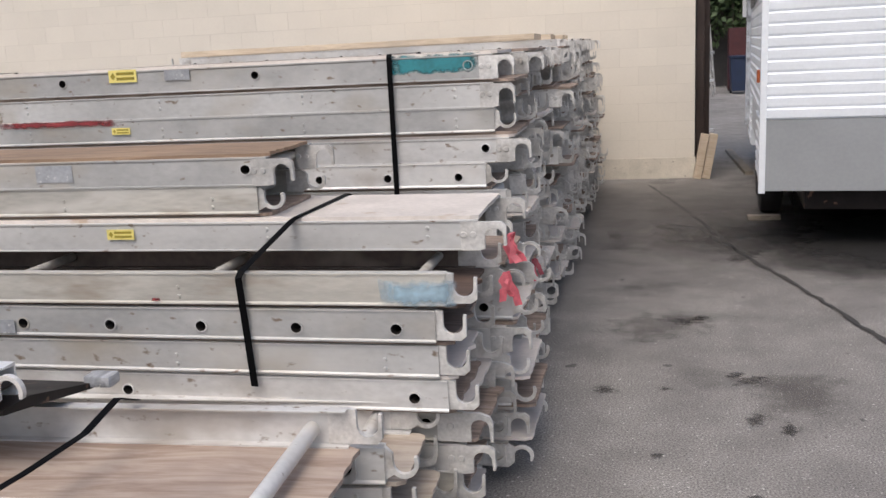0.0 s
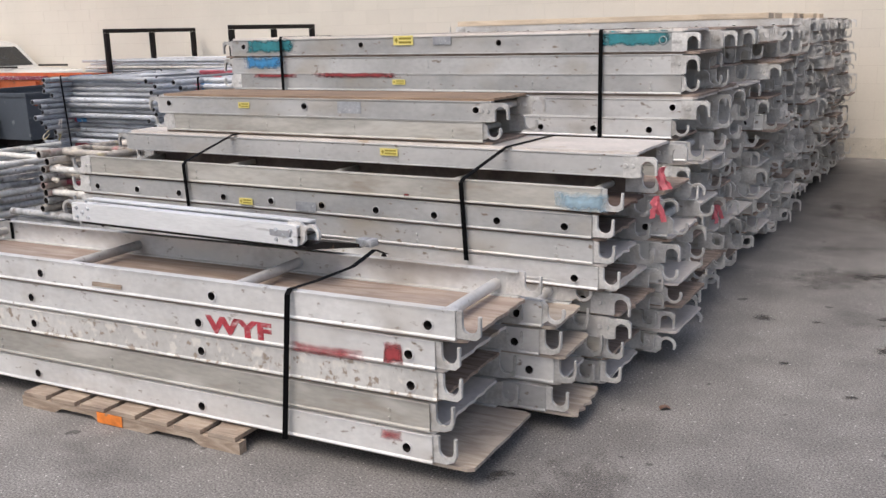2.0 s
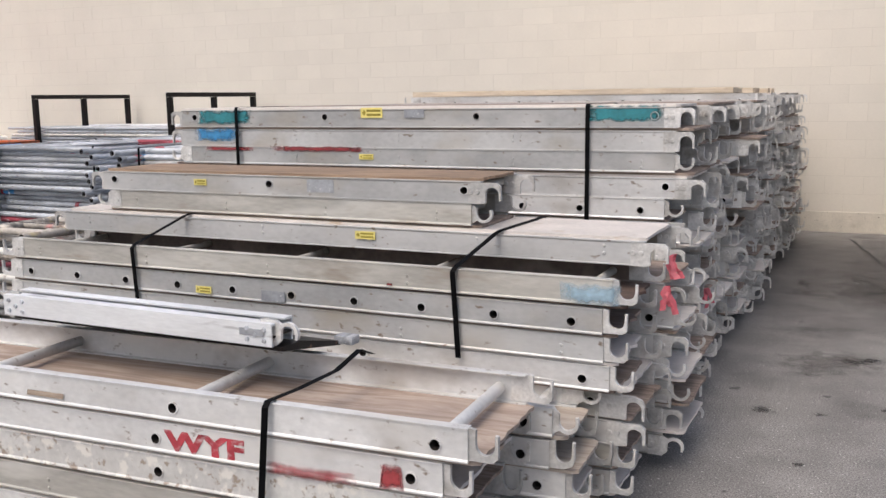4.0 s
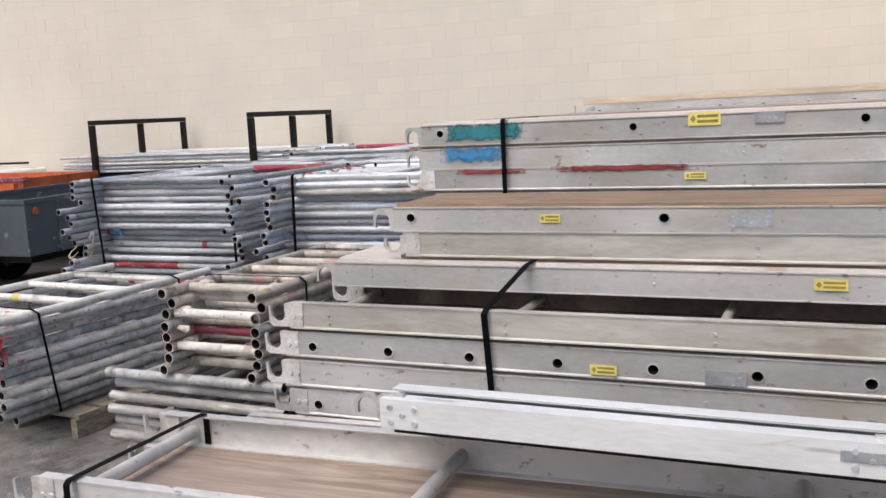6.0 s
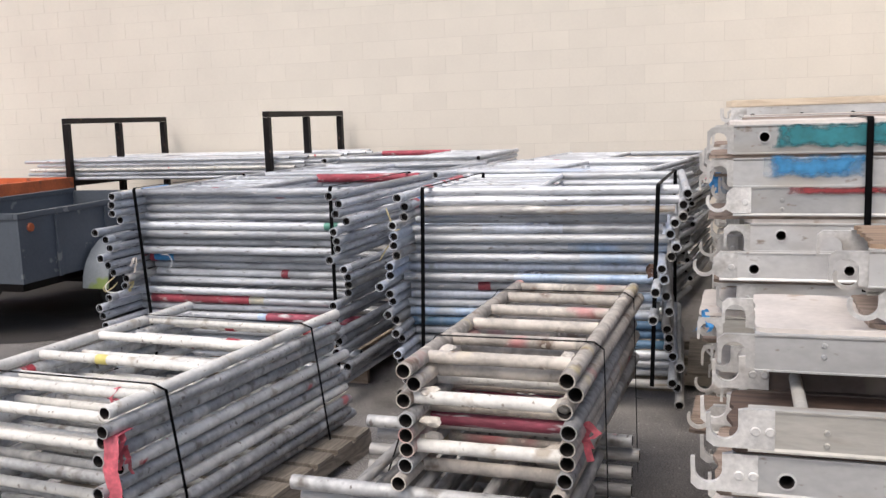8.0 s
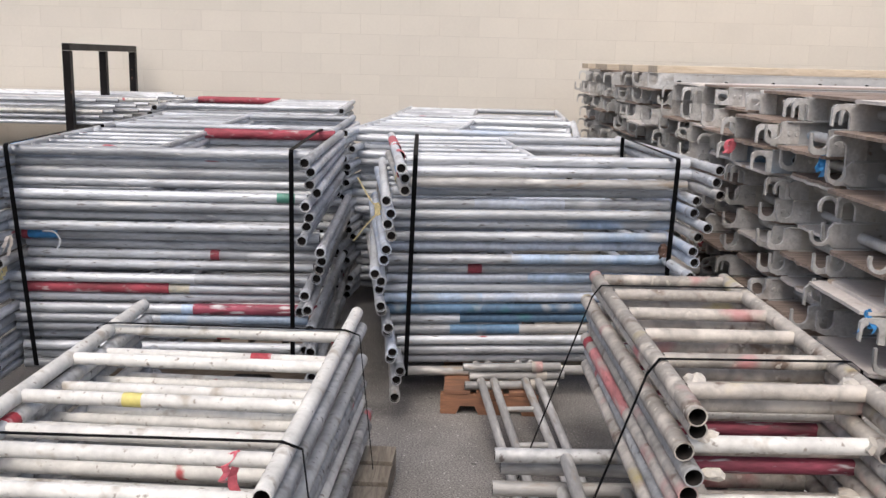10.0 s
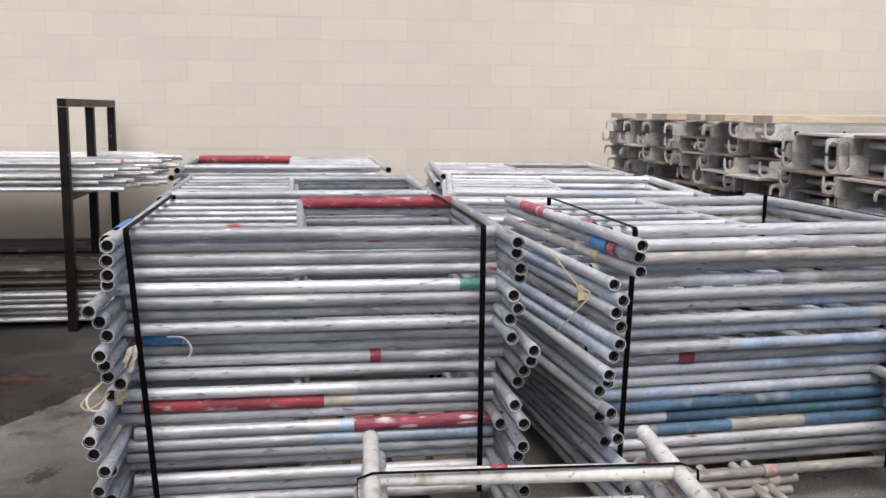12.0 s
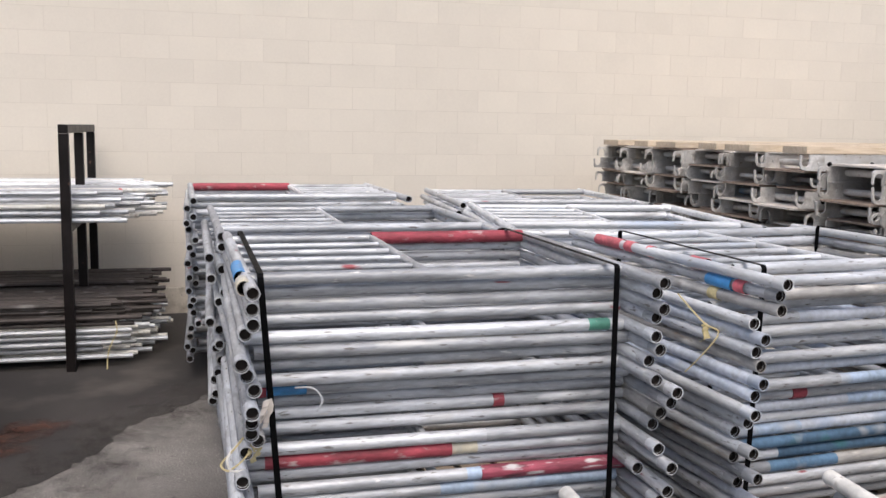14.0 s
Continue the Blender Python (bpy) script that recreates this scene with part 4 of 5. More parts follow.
pallet(pose(-1.95, 2.15, 0, 0, 0, 2.5), 1.19, 1.13, 0.0685, PALLET, 7, "light brown wooden pallet with an orange patch under planks")
tagged(part("paint_mark", box_bm(-0.07, 0.07, -0.0015, 0, 0.0, 0.046), ORANGE_SPRAY, None, "", pose(-2.00, 1.5815, 0.004, 0, 0, 2.5)), "orange spray paint on a pallet side", "paint mark", "paint marks")
pallet(pose(-5.47, 3.93, 0, 0, 0, 86), 1.25, 0.95, 0.12, GREYWOOD, 7)
pallet(pose(-4.15, 3.50, 0), 0.75, 0.72, 0.105, GREYWOOD, 6)
pallet(pose(-5.96, 6.22, 0), 1.1, 1.3, 0.106, PALLET, 6)
pallet(pose(-3.74, 6.2, 0, 0, 0, 2), 0.9, 0.85, 0.117, GREYWOOD, 6)
pallet(pose(-4.50, 5.80, 0, 0, 0, -3), 0.46, 1.3, 0.117, REDWOOD, 3, "reddish wooden pallet under a stack of frames")
for x, y in ((-6.15, 7.6), (-6.25, 9.3), (-4.4, 7.5), (-4.4, 9.25)):
    pallet(pose(x, y, 0), 1.1, 1.2, 0.117, GREYWOOD, 6)
for k in range(12):
    for x in (-2.8, -0.75):
        ob = part("timber_bearer", box_bm(-0.05, 0.05, 0, 0.46, 0, 0.064 + (0.05 if k > 5 else 0), 0.004), GREYWOOD, None, "", pose(x, 3.93 + 0.522 * k, 0))
        tagged(ob, "old grey timber bearer under a plank stack", "bearer", "timber bearers")
for y, w in ((2.73, 0.46), (3.23, 0.46)):
    for x in (-2.8, -0.75):
        ob = part("timber_bearer", box_bm(-0.05, 0.05, 0, w, 0, 0.073, 0.004), GREYWOOD, None, "", pose(x, y, 0))
        tagged(ob, "old grey timber bearer under a plank stack", "bearer", "timber bearers")


# ---- tube rack against the wall ----
# Dark brown tubes of the lower bundle, their shadows mixed into the colour.
SHADED_STEEL = surface("brown_shaded_tube", (0.055, 0.045, 0.042), 0.6, 0.2, 5.0, 0.3, 40, 0.2, [((0.2, 0.19, 0.18), 6.0, 0.12, 0.06)], 0.3)


def rack():
    th = thing("tube_rack", pose(0, 0, 0), "black steel storage rack holding bundles of tubes", "rack")
    for x in (-10.2, -7.79):
        for y in (8.90, 9.78, 10.66):
            part("post", box_bm(x - 0.032, x + 0.032, y - 0.032, y + 0.032, 0.0, 1.628, 0.004), BLACK_STEEL, th)
        part("top_bar", box_bm(x - 0.032, x + 0.032, 8.868, 10.692, 1.63, 1.688, 0.004), BLACK_STEEL, th)
        for z in (0.99, 0.03):
            for y0, y1 in ((8.933, 9.747), (9.813, 10.627)):
                part("arm", box_bm(x - 0.03, x + 0.03, y0, y1, z - 0.03, z + 0.03, 0.003), BLACK_STEEL, th)
    return th


rack()
r = random.Random(12)
for z0, rows, xr, lab in ((1.022, 5, -7.30, "bundle of galvanised brace tubes on the upper rack arms"), (0.062, 9, -7.28, "bundle of galvanised brace tubes on the lower rack arms")):
    th = thing("tube_bundle", pose(0, 0, z0), lab, "tube bundle", "tube bundles")
    for j in range(rows):
        for i in range(22):
            y = 8.975 + i * 0.077 + (0.02 if j % 2 else 0) + r.uniform(-0.008, 0.008)
            if abs(y - 9.78) < 0.055 or y > 10.6:
                continue
            e = xr + r.uniform(-0.14, 0.09) - (0.15 if i < 4 else 0)
            a = (e - 3.25 + r.uniform(-0.1, 0.1), y, 0.018 + j * 0.046)
            m, n = lay(a, (e, y + r.uniform(-0.01, 0.01), 0.018 + j * 0.046 + r.uniform(-0.004, 0.004)))
            mt = SHADED_STEEL if rows == 9 and j >= 5 else r.choice((GALV, GALV, GALV, WHITE_TUBE))
            part("brace_tube", tube_mesh(3.25, 0.0165, mt, sides=8), mt, th, "", m)


# ---- straps round the stacks ----
def band(x, front, back, low, high, slope=0.0):
    strap([(x + slope, front - 0.012, low), (x, front - 0.012, high), (x, front, high + 0.012), (x, back, high + 0.012), (x, back + 0.012, high), (x, back + 0.012, low)], (1, 0, 0))


band(-2.88, 3.91, 4.42, 0.95, 1.521)
band(-0.76, 3.91, 4.42, 0.95, 1.521)
for x, dx in ((-2.5, 0.05), (-0.9, 0.06)):
    strap([(x + 0.02, 2.606, 0.58), (x, 2.606, 0.915), (x + 0.005, 2.62, 0.932), (x + dx, 2.912, 1.03), (x + dx + 0.01, 2.93, 1.037), (x + dx + 0.03, 3.40, 1.038), (x + dx + 0.03, 3.415, 1.03), (x + dx + 0.03, 3.415, 0.9)], (1, 0, 0))
strap([(-1.165, 1.682, 0.072), (-1.11, 1.682, 0.64), (-1.11, 1.70, 0.658), (-1.10, 1.85, 0.654), (-1.08, 2.05, 0.662), (-1.07, 2.19, 0.70), (-1.06, 2.26, 0.668)], (1, 0.2, 0))
band(-3.3, 1.585, 2.15, 0.055, 0.645)
for x, y, top in ((-6.76, 5.395, 1.2), (-5.47, 5.395, 1.2)):
    band(x, y - 0.085, y + 1.2, 0.16, top, 0.075 if x < -6.5 else 0.0)
for x, y, top in ((-4.90, 5.34, 1.195), (-3.68, 5.43, 1.195)):
    band(x, y - 0.10, y + 1.1, 0.16, top, -0.03)


# ---- trailer ----
def wheel(parent, m, radius=0.31, width=0.19):
    """A wheel with its axle along local x, outer face towards +x."""
    tyre = bmesh.new()
    prof = [(-0.5, 0.62), (-0.5, 0.86), (-0.42, 0.97), (-0.2, 1.0), (0.2, 1.0), (0.42, 0.97), (0.5, 0.86), (0.5, 0.62)]
    n = 40
    rings = []
    for i in range(n):
        a = 2 * math.pi * i / n
        rings.append([tyre.verts.new((u * width, v * radius * math.cos(a), v * radius * math.sin(a))) for u, v in prof])
    for i in range(n):
        a, b = rings[i], rings[(i + 1) % n]
        for j in range(len(prof)):
            k = (j + 1) % len(prof)
            tyre.faces.new((a[j], a[k], b[k], b[j]))
    wh = part("wheel", tyre, RUBBER, parent, "black rubber tyre on a white spoked rim", m, True)
    rim = bmesh.new()
    bmesh.ops.create_cone(rim, cap_ends=True, segments=32, radius1=radius * 0.66, radius2=radius * 0.55, depth=0.03, matrix=Matrix.Translation((width * 0.30, 0, 0)) @ Matrix.Rotation(math.pi / 2, 4, "Y"))
    bmesh.ops.create_cone(rim, cap_ends=True, segments=20, radius1=radius * 0.2, radius2=radius * 0.15, depth=0.05, matrix=Matrix.Translation((width * 0.42, 0, 0)) @ Matrix.Rotation(math.pi / 2, 4, "Y"))
    part("rim", rim, RIM, wh)
    hole = bmesh.new()
    bmesh.ops.create_cone(hole, cap_ends=True, segments=14, radius1=0.028, radius2=0.028, depth=0.004)
    hm = mesh_of("rim_slot", hole, RUBBER)
    for i in range(8):
        a = 2 * math.pi * i / 8
        part("rim_slot", hm, RUBBER, wh, "", Matrix.Translation((width * 0.30 + 0.0165, radius * 0.39 * math.cos(a), radius * 0.39 * math.sin(a))) @ Matrix.Rotation(math.pi / 2, 4, "Y"))
    return wh


def trailer():
    th = thing("utility_trailer", pose(-8.35, 6.07, 0, 0, 0, 0.6), "grey steel box trailer with mossy fender and spare wheel", "trailer")
    tilt = Matrix.Rotation(radians(0.4), 4, "X")
    L, W, z0, z1 = 2.30, 1.37, 0.44, 0.945
    p = lambda n, bm, mt, lab="": part(n, bm, mt, th, lab, tilt)
    p("side_panel", box_bm(-0.02, 0.0, 0, L, z0, z1, 0.003), TRAILER)
    p("side_panel", box_bm(-W, -W + 0.02, 0, L, z0, z1, 0.003), TRAILER)
    p("tailgate", box_bm(-W + 0.02, -0.02, 0, 0.02, z0, z1, 0.003), TRAILER)
    p("front_panel", box_bm(-W + 0.02, -0.02, L - 0.02, L, z0, z1, 0.003), TRAILER)
    p("floor", box_bm(-W + 0.02, -0.02, 0.02, L - 0.02, z0, z0 + 0.02), TRAILER)
    for x in (-W - 0.01, -0.03):
        p("top_rail", box_bm(x, x + 0.04, -0.01, L + 0.01, z1 - 0.02, z1 + 0.025, 0.006), TRAILER)
    p("top_rail", box_bm(-W + 0.03, -0.03, -0.012, 0.028, z1 - 0.02, z1 + 0.025, 0.006), TRAILER)
    for y in (0.38, 0.98, 1.35, 1.85):
        p("rib", box_bm(0.001, 0.022, y, y + 0.035, z0, z1 - 0.021, 0.003), TRAILER)
    p("chassis", box_bm(-W + 0.1, -0.1, 0.1, L - 0.1, z0 - 0.08, z0 - 0.002, 0.004), BLACK_STEEL)
    p("tongue", box_bm(-W / 2 - 0.04, -W / 2 + 0.04, L, L + 0.75, z0 - 0.08, z0, 0.004), BLACK_STEEL)
    p("jack", box_bm(-W / 2 + 0.06, -W / 2 + 0.12, L + 0.3, L + 0.36, 0.05, z0 + 0.3, 0.01), GALV)
    for k in range(3):
        bm = bmesh.new()
        pts = [Vector((-0.12 - 0.03 * k + 0.10 * math.cos(a), L + 0.06 + 0.05 * k, 0.62 + 0.11 * math.sin(a))) for a in np.linspace(0.2, 5.6, 15)]
        for u, v in zip(pts, pts[1:]):
            tm, n = lay(u, v)
            bmesh.ops.create_cone(bm, cap_ends=True, segments=6, radius1=0.011, radius2=0.011, depth=n * 1.1, matrix=tm @ Matrix.Translation((0, n / 2, 0)) @ Matrix.Rotation(math.pi / 2, 4, "X"))
        part("cable_coil", bm, RUBBER, th, "black coiled trailer cable", None, True)
    for x in (-0.34, -0.06):
        tube("front_stay", th, (x, L + 0.01, z0 + 0.06), (x, L + 0.34, z0 - 0.02), 0.014, GALV_DARK)
    tube("front_stay", th, (-0.36, L + 0.34, z0 - 0.02), (-0.04, L + 0.34, z0 - 0.02), 0.014, GALV_DARK)
    refl = bmesh.new()
    bmesh.ops.create_cone(refl, cap_ends=True, segments=16, radius1=0.035, radius2=0.03, depth=0.014, matrix=Matrix.Translation((0.008, 0.12, z1 - 0.09)) @ Matrix.Rotation(math.pi / 2, 4, "Y"))
    p("reflector", refl, ORANGE, "round orange reflector")
    part("axle", box_bm(-W - 0.05, 0.02, 1.04, 1.10, 0.27, 0.33), BLACK_STEEL, th)
    wheel(th, Matrix.Translation((0.13, 1.07, 0.31)))
    wheel(th, Matrix.Translation((-W - 0.13, 1.07, 0.31)) @ Matrix.Rotation(math.pi, 4, "Z"))
    wheel(th, Matrix.Translation((-0.80, -0.12, 0.65)) @ Matrix.Rotation(-math.pi / 2, 4, "Z"))
    fe = bmesh.new()
    arc = [(1.07 + 0.46 * math.cos(a), 0.30 + 0.41 * math.sin(a)) for a in np.linspace(math.pi, 0, 13)]
    inner = [(1.07 + 0.445 * math.cos(a), 0.30 + 0.395 * math.sin(a)) for a in np.linspace(0, math.pi, 13)]
    prism_bm(arc + inner, "x", 0.023, 0.26, fe)
    part("fender", fe, FENDER, th, "grey fender with green moss stains", None, True)
    return th


trailer()


# ---- toolbox, orange flatbed and cars beyond ----
def toolbox():
    th = thing("tool_box", pose(-10.2, 5.95, 0), "grey steel tool box standing beside the trailer", "tool box")
    part("body", box_bm(0, 0.88, 0, 0.5, 0.0, 0.68, 0.01), TRAILER, th)
    part("lid", box_bm(-0.02, 0.90, -0.02, 0.52, 0.682, 0.735, 0.012), TRAILER, th)
    part("latch", box_bm(0.41, 0.47, -0.035, -0.021, 0.62, 0.72, 0.003), GALV, th)
    return th


toolbox()


def machine():
    th = thing("engine_pump", pose(-11.6, 5.7, 0), "black engine pump on a red tube frame", "engine")
    for x in (0, 0.6):
        tube("frame_tube", th, (x, 0, 0.02), (x, 0.5, 0.02), 0.02, RED_TUBE)
        for y in (0, 0.5):
            tube("frame_tube", th, (x, y, 0.02), (x, y, 0.62), 0.02, RED_TUBE)
    tube("frame_tube", th, (0, 0, 0.62), (0.6, 0, 0.62), 0.02, RED_TUBE)
    tube("frame_tube", th, (0, 0.5, 0.62), (0.6, 0.5, 0.62), 0.02, RED_TUBE)
    part("engine_block", box_bm(0.12, 0.48, 0.1, 0.4, 0.15, 0.5, 0.03), BLACK_STEEL, th)
    part("fuel_tank", box_bm(0.1, 0.5, 0.08, 0.42, 0.66, 0.86, 0.06), BLACK_STEEL, th)
    part("muffler", tube_mesh(0.3, 0.06, GALV_DARK), GALV_DARK, th, "", Matrix.Translation((0.52, 0.1, 0.55)))
    part("base", box_bm(0.02, 0.58, 0.02, 0.48, 0.04, 0.148, 0.01), BLACK_STEEL, th)
    return th


machine()


def flatbed():
    th = thing("flatbed_trailer", pose(-14.9, 7.75, 0), "faded orange steel flatbed trailer with side posts", "trailer")
    part("bed", box_bm(0, 4.7, 0, 1.1, 0.5, 0.68, 0.01), ORANGE, th)
    part("side_board", box_bm(0, 4.7, -0.04, -0.002, 0.62, 1.02, 0.006), ORANGE, th)
    part("side_board", box_bm(0, 4.7, 1.102, 1.14, 0.62, 1.06, 0.006), ORANGE, th)
    part("end_board", box_bm(4.702, 4.74, -0.04, 1.14, 0.62, 1.06, 0.006), ORANGE, th)
    part("top_rail", box_bm(0, 4.76, -0.06, 0.02, 1.022, 1.07, 0.006), FLAKED_RED, th)
    for x in (0.1, 1.3, 2.5, 3.7, 4.55):
        part("post", box_bm(x, x + 0.1, -0.1, -0.042, 0.3, 1.0, 0.004), ORANGE, th)
    part("chassis", box_bm(0.2, 4.5, 0.2, 0.9, 0.32, 0.498), BLACK_STEEL, th)
    for x in (1.2, 2.1):
        wheel(th, Matrix.Translation((x, 0.02, 0.31)) @ Matrix.Rotation(-math.pi / 2, 4, "Z"))
        wheel(th, Matrix.Translation((x, 1.08, 0.31)) @ Matrix.Rotation(math.pi / 2, 4, "Z"))
    return th


flatbed()


def car(m, label, profile, glass, width, wheels, rack_bar=False):
    """A car along x, rear at +x: body from a side profile, glass panels, wheels."""
    th = thing("parked_car", m, label, "car", "parked cars")
    lower = [(0.0, 0.35), (0.0, 0.72), (0.1, 0.86), (profile[0][0] - 0.3, 0.94), (profile[-1][0] + 0.1, 0.98), (glass["end"], 0.94), (glass["end"] + 0.04, 0.6), (glass["end"], 0.35)]
    body = prism_bm(lower, "y", 0, width)
    bmesh.ops.bevel(body, geom=[e for e in body.edges], offset=0.05, segments=3, affect="EDGES", profile=0.6)
    part("body", body, CARPAINT, th, "", None, True)
    cab = bmesh.new()
    lo = [cab.verts.new((x, 0.1 if z > 1.1 else 0.03, z)) for x, z in profile]
    hi = [cab.verts.new((x, width - (0.1 if z > 1.1 else 0.03), z)) for x, z in profile]
    cab.faces.new(lo)
    cab.faces.new(hi[::-1])
    for i in range(len(profile)):
        j = (i + 1) % len(profile)
        cab.faces.new((lo[i], lo[j], hi[j], hi[i]))
    bmesh.ops.bevel(cab, geom=[e for e in cab.edges], offset=0.035, segments=2, affect="EDGES", profile=0.6)
    part("cabin", cab, CARPAINT, th, "", None, True)
    top = max(z for x, z in profile)
    for quad in glass["sides"]:
        bm = bmesh.new()
        vs = [bm.verts.new((x, 0.03 + (z - 0.95) / (top - 0.95) * 0.07 - 0.016, z)) for x, z in quad]
        vs2 = [bm.verts.new((x, 0.03 + (z - 0.95) / (top - 0.95) * 0.07 + 0.004, z)) for x, z in quad]
        bm.faces.new(vs)
        bm.faces.new(vs2[::-1])
        for i in range(len(quad)):
            j = (i + 1) % len(quad)
            bm.faces.new((vs[i], vs[j], vs2[j], vs2[i]))
        part("window", bm, DARKGLASS, th, "dark side window")
    (xa, za), (xb, zb) = profile[-2], profile[-1]
    n = Vector((za - zb, 0, xb - xa)).normalized() * 0.012
    bm = bmesh.new()
    ring = [(xa + (xb - xa) * f, y, za + (zb - za) * f) for f, y in ((0.12, 0.22), (0.12, width - 0.22), (0.85, width - 0.16), (0.85, 0.16))]
    out = [bm.verts.new(Vector(p) + n) for p in ring]
    inn = [bm.verts.new(Vector(p) - n * 0.3) for p in ring]
    bm.faces.new(out)
    bm.faces.new(inn[::-1])
    for i in range(4):
        bm.faces.new((out[i], inn[i], inn[(i + 1) % 4], out[(i + 1) % 4]))
    part("rear_window", bm, DARKGLASS, th, "dark rear window")
    for x in wheels:
        wheel(th, Matrix.Translation((x, 0.08, 0.31)) @ Matrix.Rotation(-math.pi / 2, 4, "Z"))
        wheel(th, Matrix.Translation((x, width - 0.08, 0.31)) @ Matrix.Rotation(math.pi / 2, 4, "Z"))
    part("bumper", box_bm(glass["end"] - 0.06, glass["end"] + 0.1, 0.05, width - 0.05, 0.42, 0.58, 0.03), BLACK_STEEL, th)
    part("tail_light", box_bm(glass["end"] - 0.02, glass["end"] + 0.045, 0.04, 0.3, 0.66, 0.84, 0.01), RED, th)
    if rack_bar:
        part("boot_rack", box_bm(glass["end"] - 0.75, glass["end"] - 0.1, 0.25, 0.29, 1.0, 1.03, 0.008), BLACK_STEEL, th)
        part("boot_rack", box_bm(glass["end"] - 0.75, glass["end"] - 0.1, width - 0.29, width - 0.25, 1.0, 1.03, 0.008), BLACK_STEEL, th)
    return th


car(pose(-18.44, 8.90, 0, 0, 0, 3) @ Matrix.Diagonal((1.1, 1.0, 1.1, 1)), "white saloon car with dark windows parked by the wall", [(0.3, 0.93), (1.0, 1.36), (1.2, 1.42), (3.35, 1.42), (3.62, 1.36), (4.05, 0.96)],
    {"end": 5.0, "sides": [[(0.75, 1.0), (1.28, 1.35), (2.2, 1.37), (2.2, 1.0)], [(2.29, 1.0), (2.29, 1.37), (3.14, 1.35), (3.3, 1.0)], [(3.35, 1.0), (3.19, 1.34), (3.40, 1.30), (3.72, 1.0)]]}, 1.6, (0.8, 3.9), True)
car(pose(-23.7, 11.1, 0) @ Matrix.Diagonal((1.15, 1.0, 1.2, 1)), "white off-road car with tinted windows parked past the wall", [(0.9, 0.93), (1.4, 1.7), (1.6, 1.76), (4.2, 1.76), (4.45, 1.7), (4.8, 0.96)],
    {"end": 4.9, "sides": [[(1.3, 1.1), (1.6, 1.6), (2.6, 1.62), (2.6, 1.1)], [(2.7, 1.1), (2.7, 1.62), (4.2, 1.6), (4.5, 1.1)]]}, 1.7, (0.9, 3.9))


# ---- caravan and the passage beyond the wall's end ----
def caravan():
    th = thing("caravan", pose(1.07, 7.12, 0, 0, 0, -4.5), "white ribbed caravan with a grey skirt and black side stripe", "caravan")
    L, W = 5.5, 2.4
    step = 0.083
    pts = []
    z = 0.94
    while z < 2.98:
        pts += [(z, 0.0), (z + 0.014, -0.010), (z + step - 0.014, -0.015), (z + step - 0.003, 0.0)]
        z += step
    prof = [(d, zz) for zz, d in pts] + [(0.06, z), (0.06, 0.94)]
    part("end_siding", prism_bm(prof, "x", 0.02, W), SIDING, th)
    part("side_siding", prism_bm(prof, "y", 0.02, 3.955), SIDING, th)
    part("rear_side_panel", box_bm(-0.012, 0.06, 3.98, L, 0.5, z, 0.004), CARPAINT, th, "smooth cream side panel")
    part("side_skirt", prism_bm([(d, zz - 0.5) for zz, d in pts if zz < 1.43] + [(0.06, 0.938), (0.06, 0.44)], "y", 0.03, 1.15), SIDING, th)
    part("side_skirt", prism_bm([(d, zz - 0.5) for zz, d in pts if zz < 1.43] + [(0.06, 0.938), (0.06, 0.44)], "y", 2.95, 3.955), SIDING, th)
    part("wheel_arch", box_bm(0.0, 0.05, 1.152, 2.948, 0.66, 0.938, 0.004), SIDING, th)
    part("end_skirt", box_bm(0.0, W, 0.0, 0.06, 0.43, 0.938, 0.004), SKIRT, th)
    part("corner_trim", box_bm(-0.022, 0.024, -0.022, 0.024, 0.415, 3.0, 0.006), SIDING, th)
    part("body_core", box_bm(0.062, W - 0.01, 0.062, L, 0.44, 2.98), SKIRT, th)
    part("chassis", box_bm(0.3, W - 0.3, 0.1, L - 0.1, 0.28, 0.438, 0.01), BLACK_STEEL, th)
    # Added black block that keeps light out from below the floor.
    part("axle_box", box_bm(0.3, W - 0.3, 1.3, 2.8, 0.08, 0.279, 0.02), BLACK_STEEL, th)
    part("roof", box_bm(-0.03, W + 0.02, -0.03, L + 0.02, z + 0.002, z + 0.1, 0.03), SIDING, th)
    part("gutter_rail", box_bm(-0.04, -0.0155, 0.1, L, 2.72, 2.76, 0.006), ALU_NEW, th)
    part("side_stripe", prism_bm([(1.0, 2.30), (3.95, 2.29), (3.95, 2.19), (1.0, 2.23)], "x", -0.022, -0.017), SKIRT, th, "grey vinyl stripe")
    part("side_stripe", prism_bm([(1.0, 2.02), (2.2, 2.08), (3.95, 2.17), (3.95, 1.85), (3.7, 1.83), (3.2, 1.79), (2.4, 1.78), (1.0, 1.82)], "x", -0.022, -0.017), DARKSTRIPE, th, "black vinyl stripe")
    part("logo_flourish", prism_bm([(3.60, 2.03), (3.66, 2.05), (3.70, 2.02), (3.74, 2.06), (3.79, 2.03), (3.79, 2.015), (3.74, 2.04), (3.70, 2.0), (3.66, 2.03), (3.60, 2.015)], "x", -0.026, -0.0225), SIDING, th)
    for y0, y1, z0, z1 in ((4.0, 4.2, 2.36, 2.67), (3.99, 4.23, 1.66, 2.05)):
        w = part("window", box_bm(-0.024, -0.0125, y0, y1, z0, z1, 0.006), DARKGLASS, th, "narrow dark window")
        part("window_divider", box_bm(-0.028, -0.0245, y0, y1, z0 + (z1 - z0) * 0.78, z0 + (z1 - z0) * 0.82, 0.001), BROWNDOOR, w)
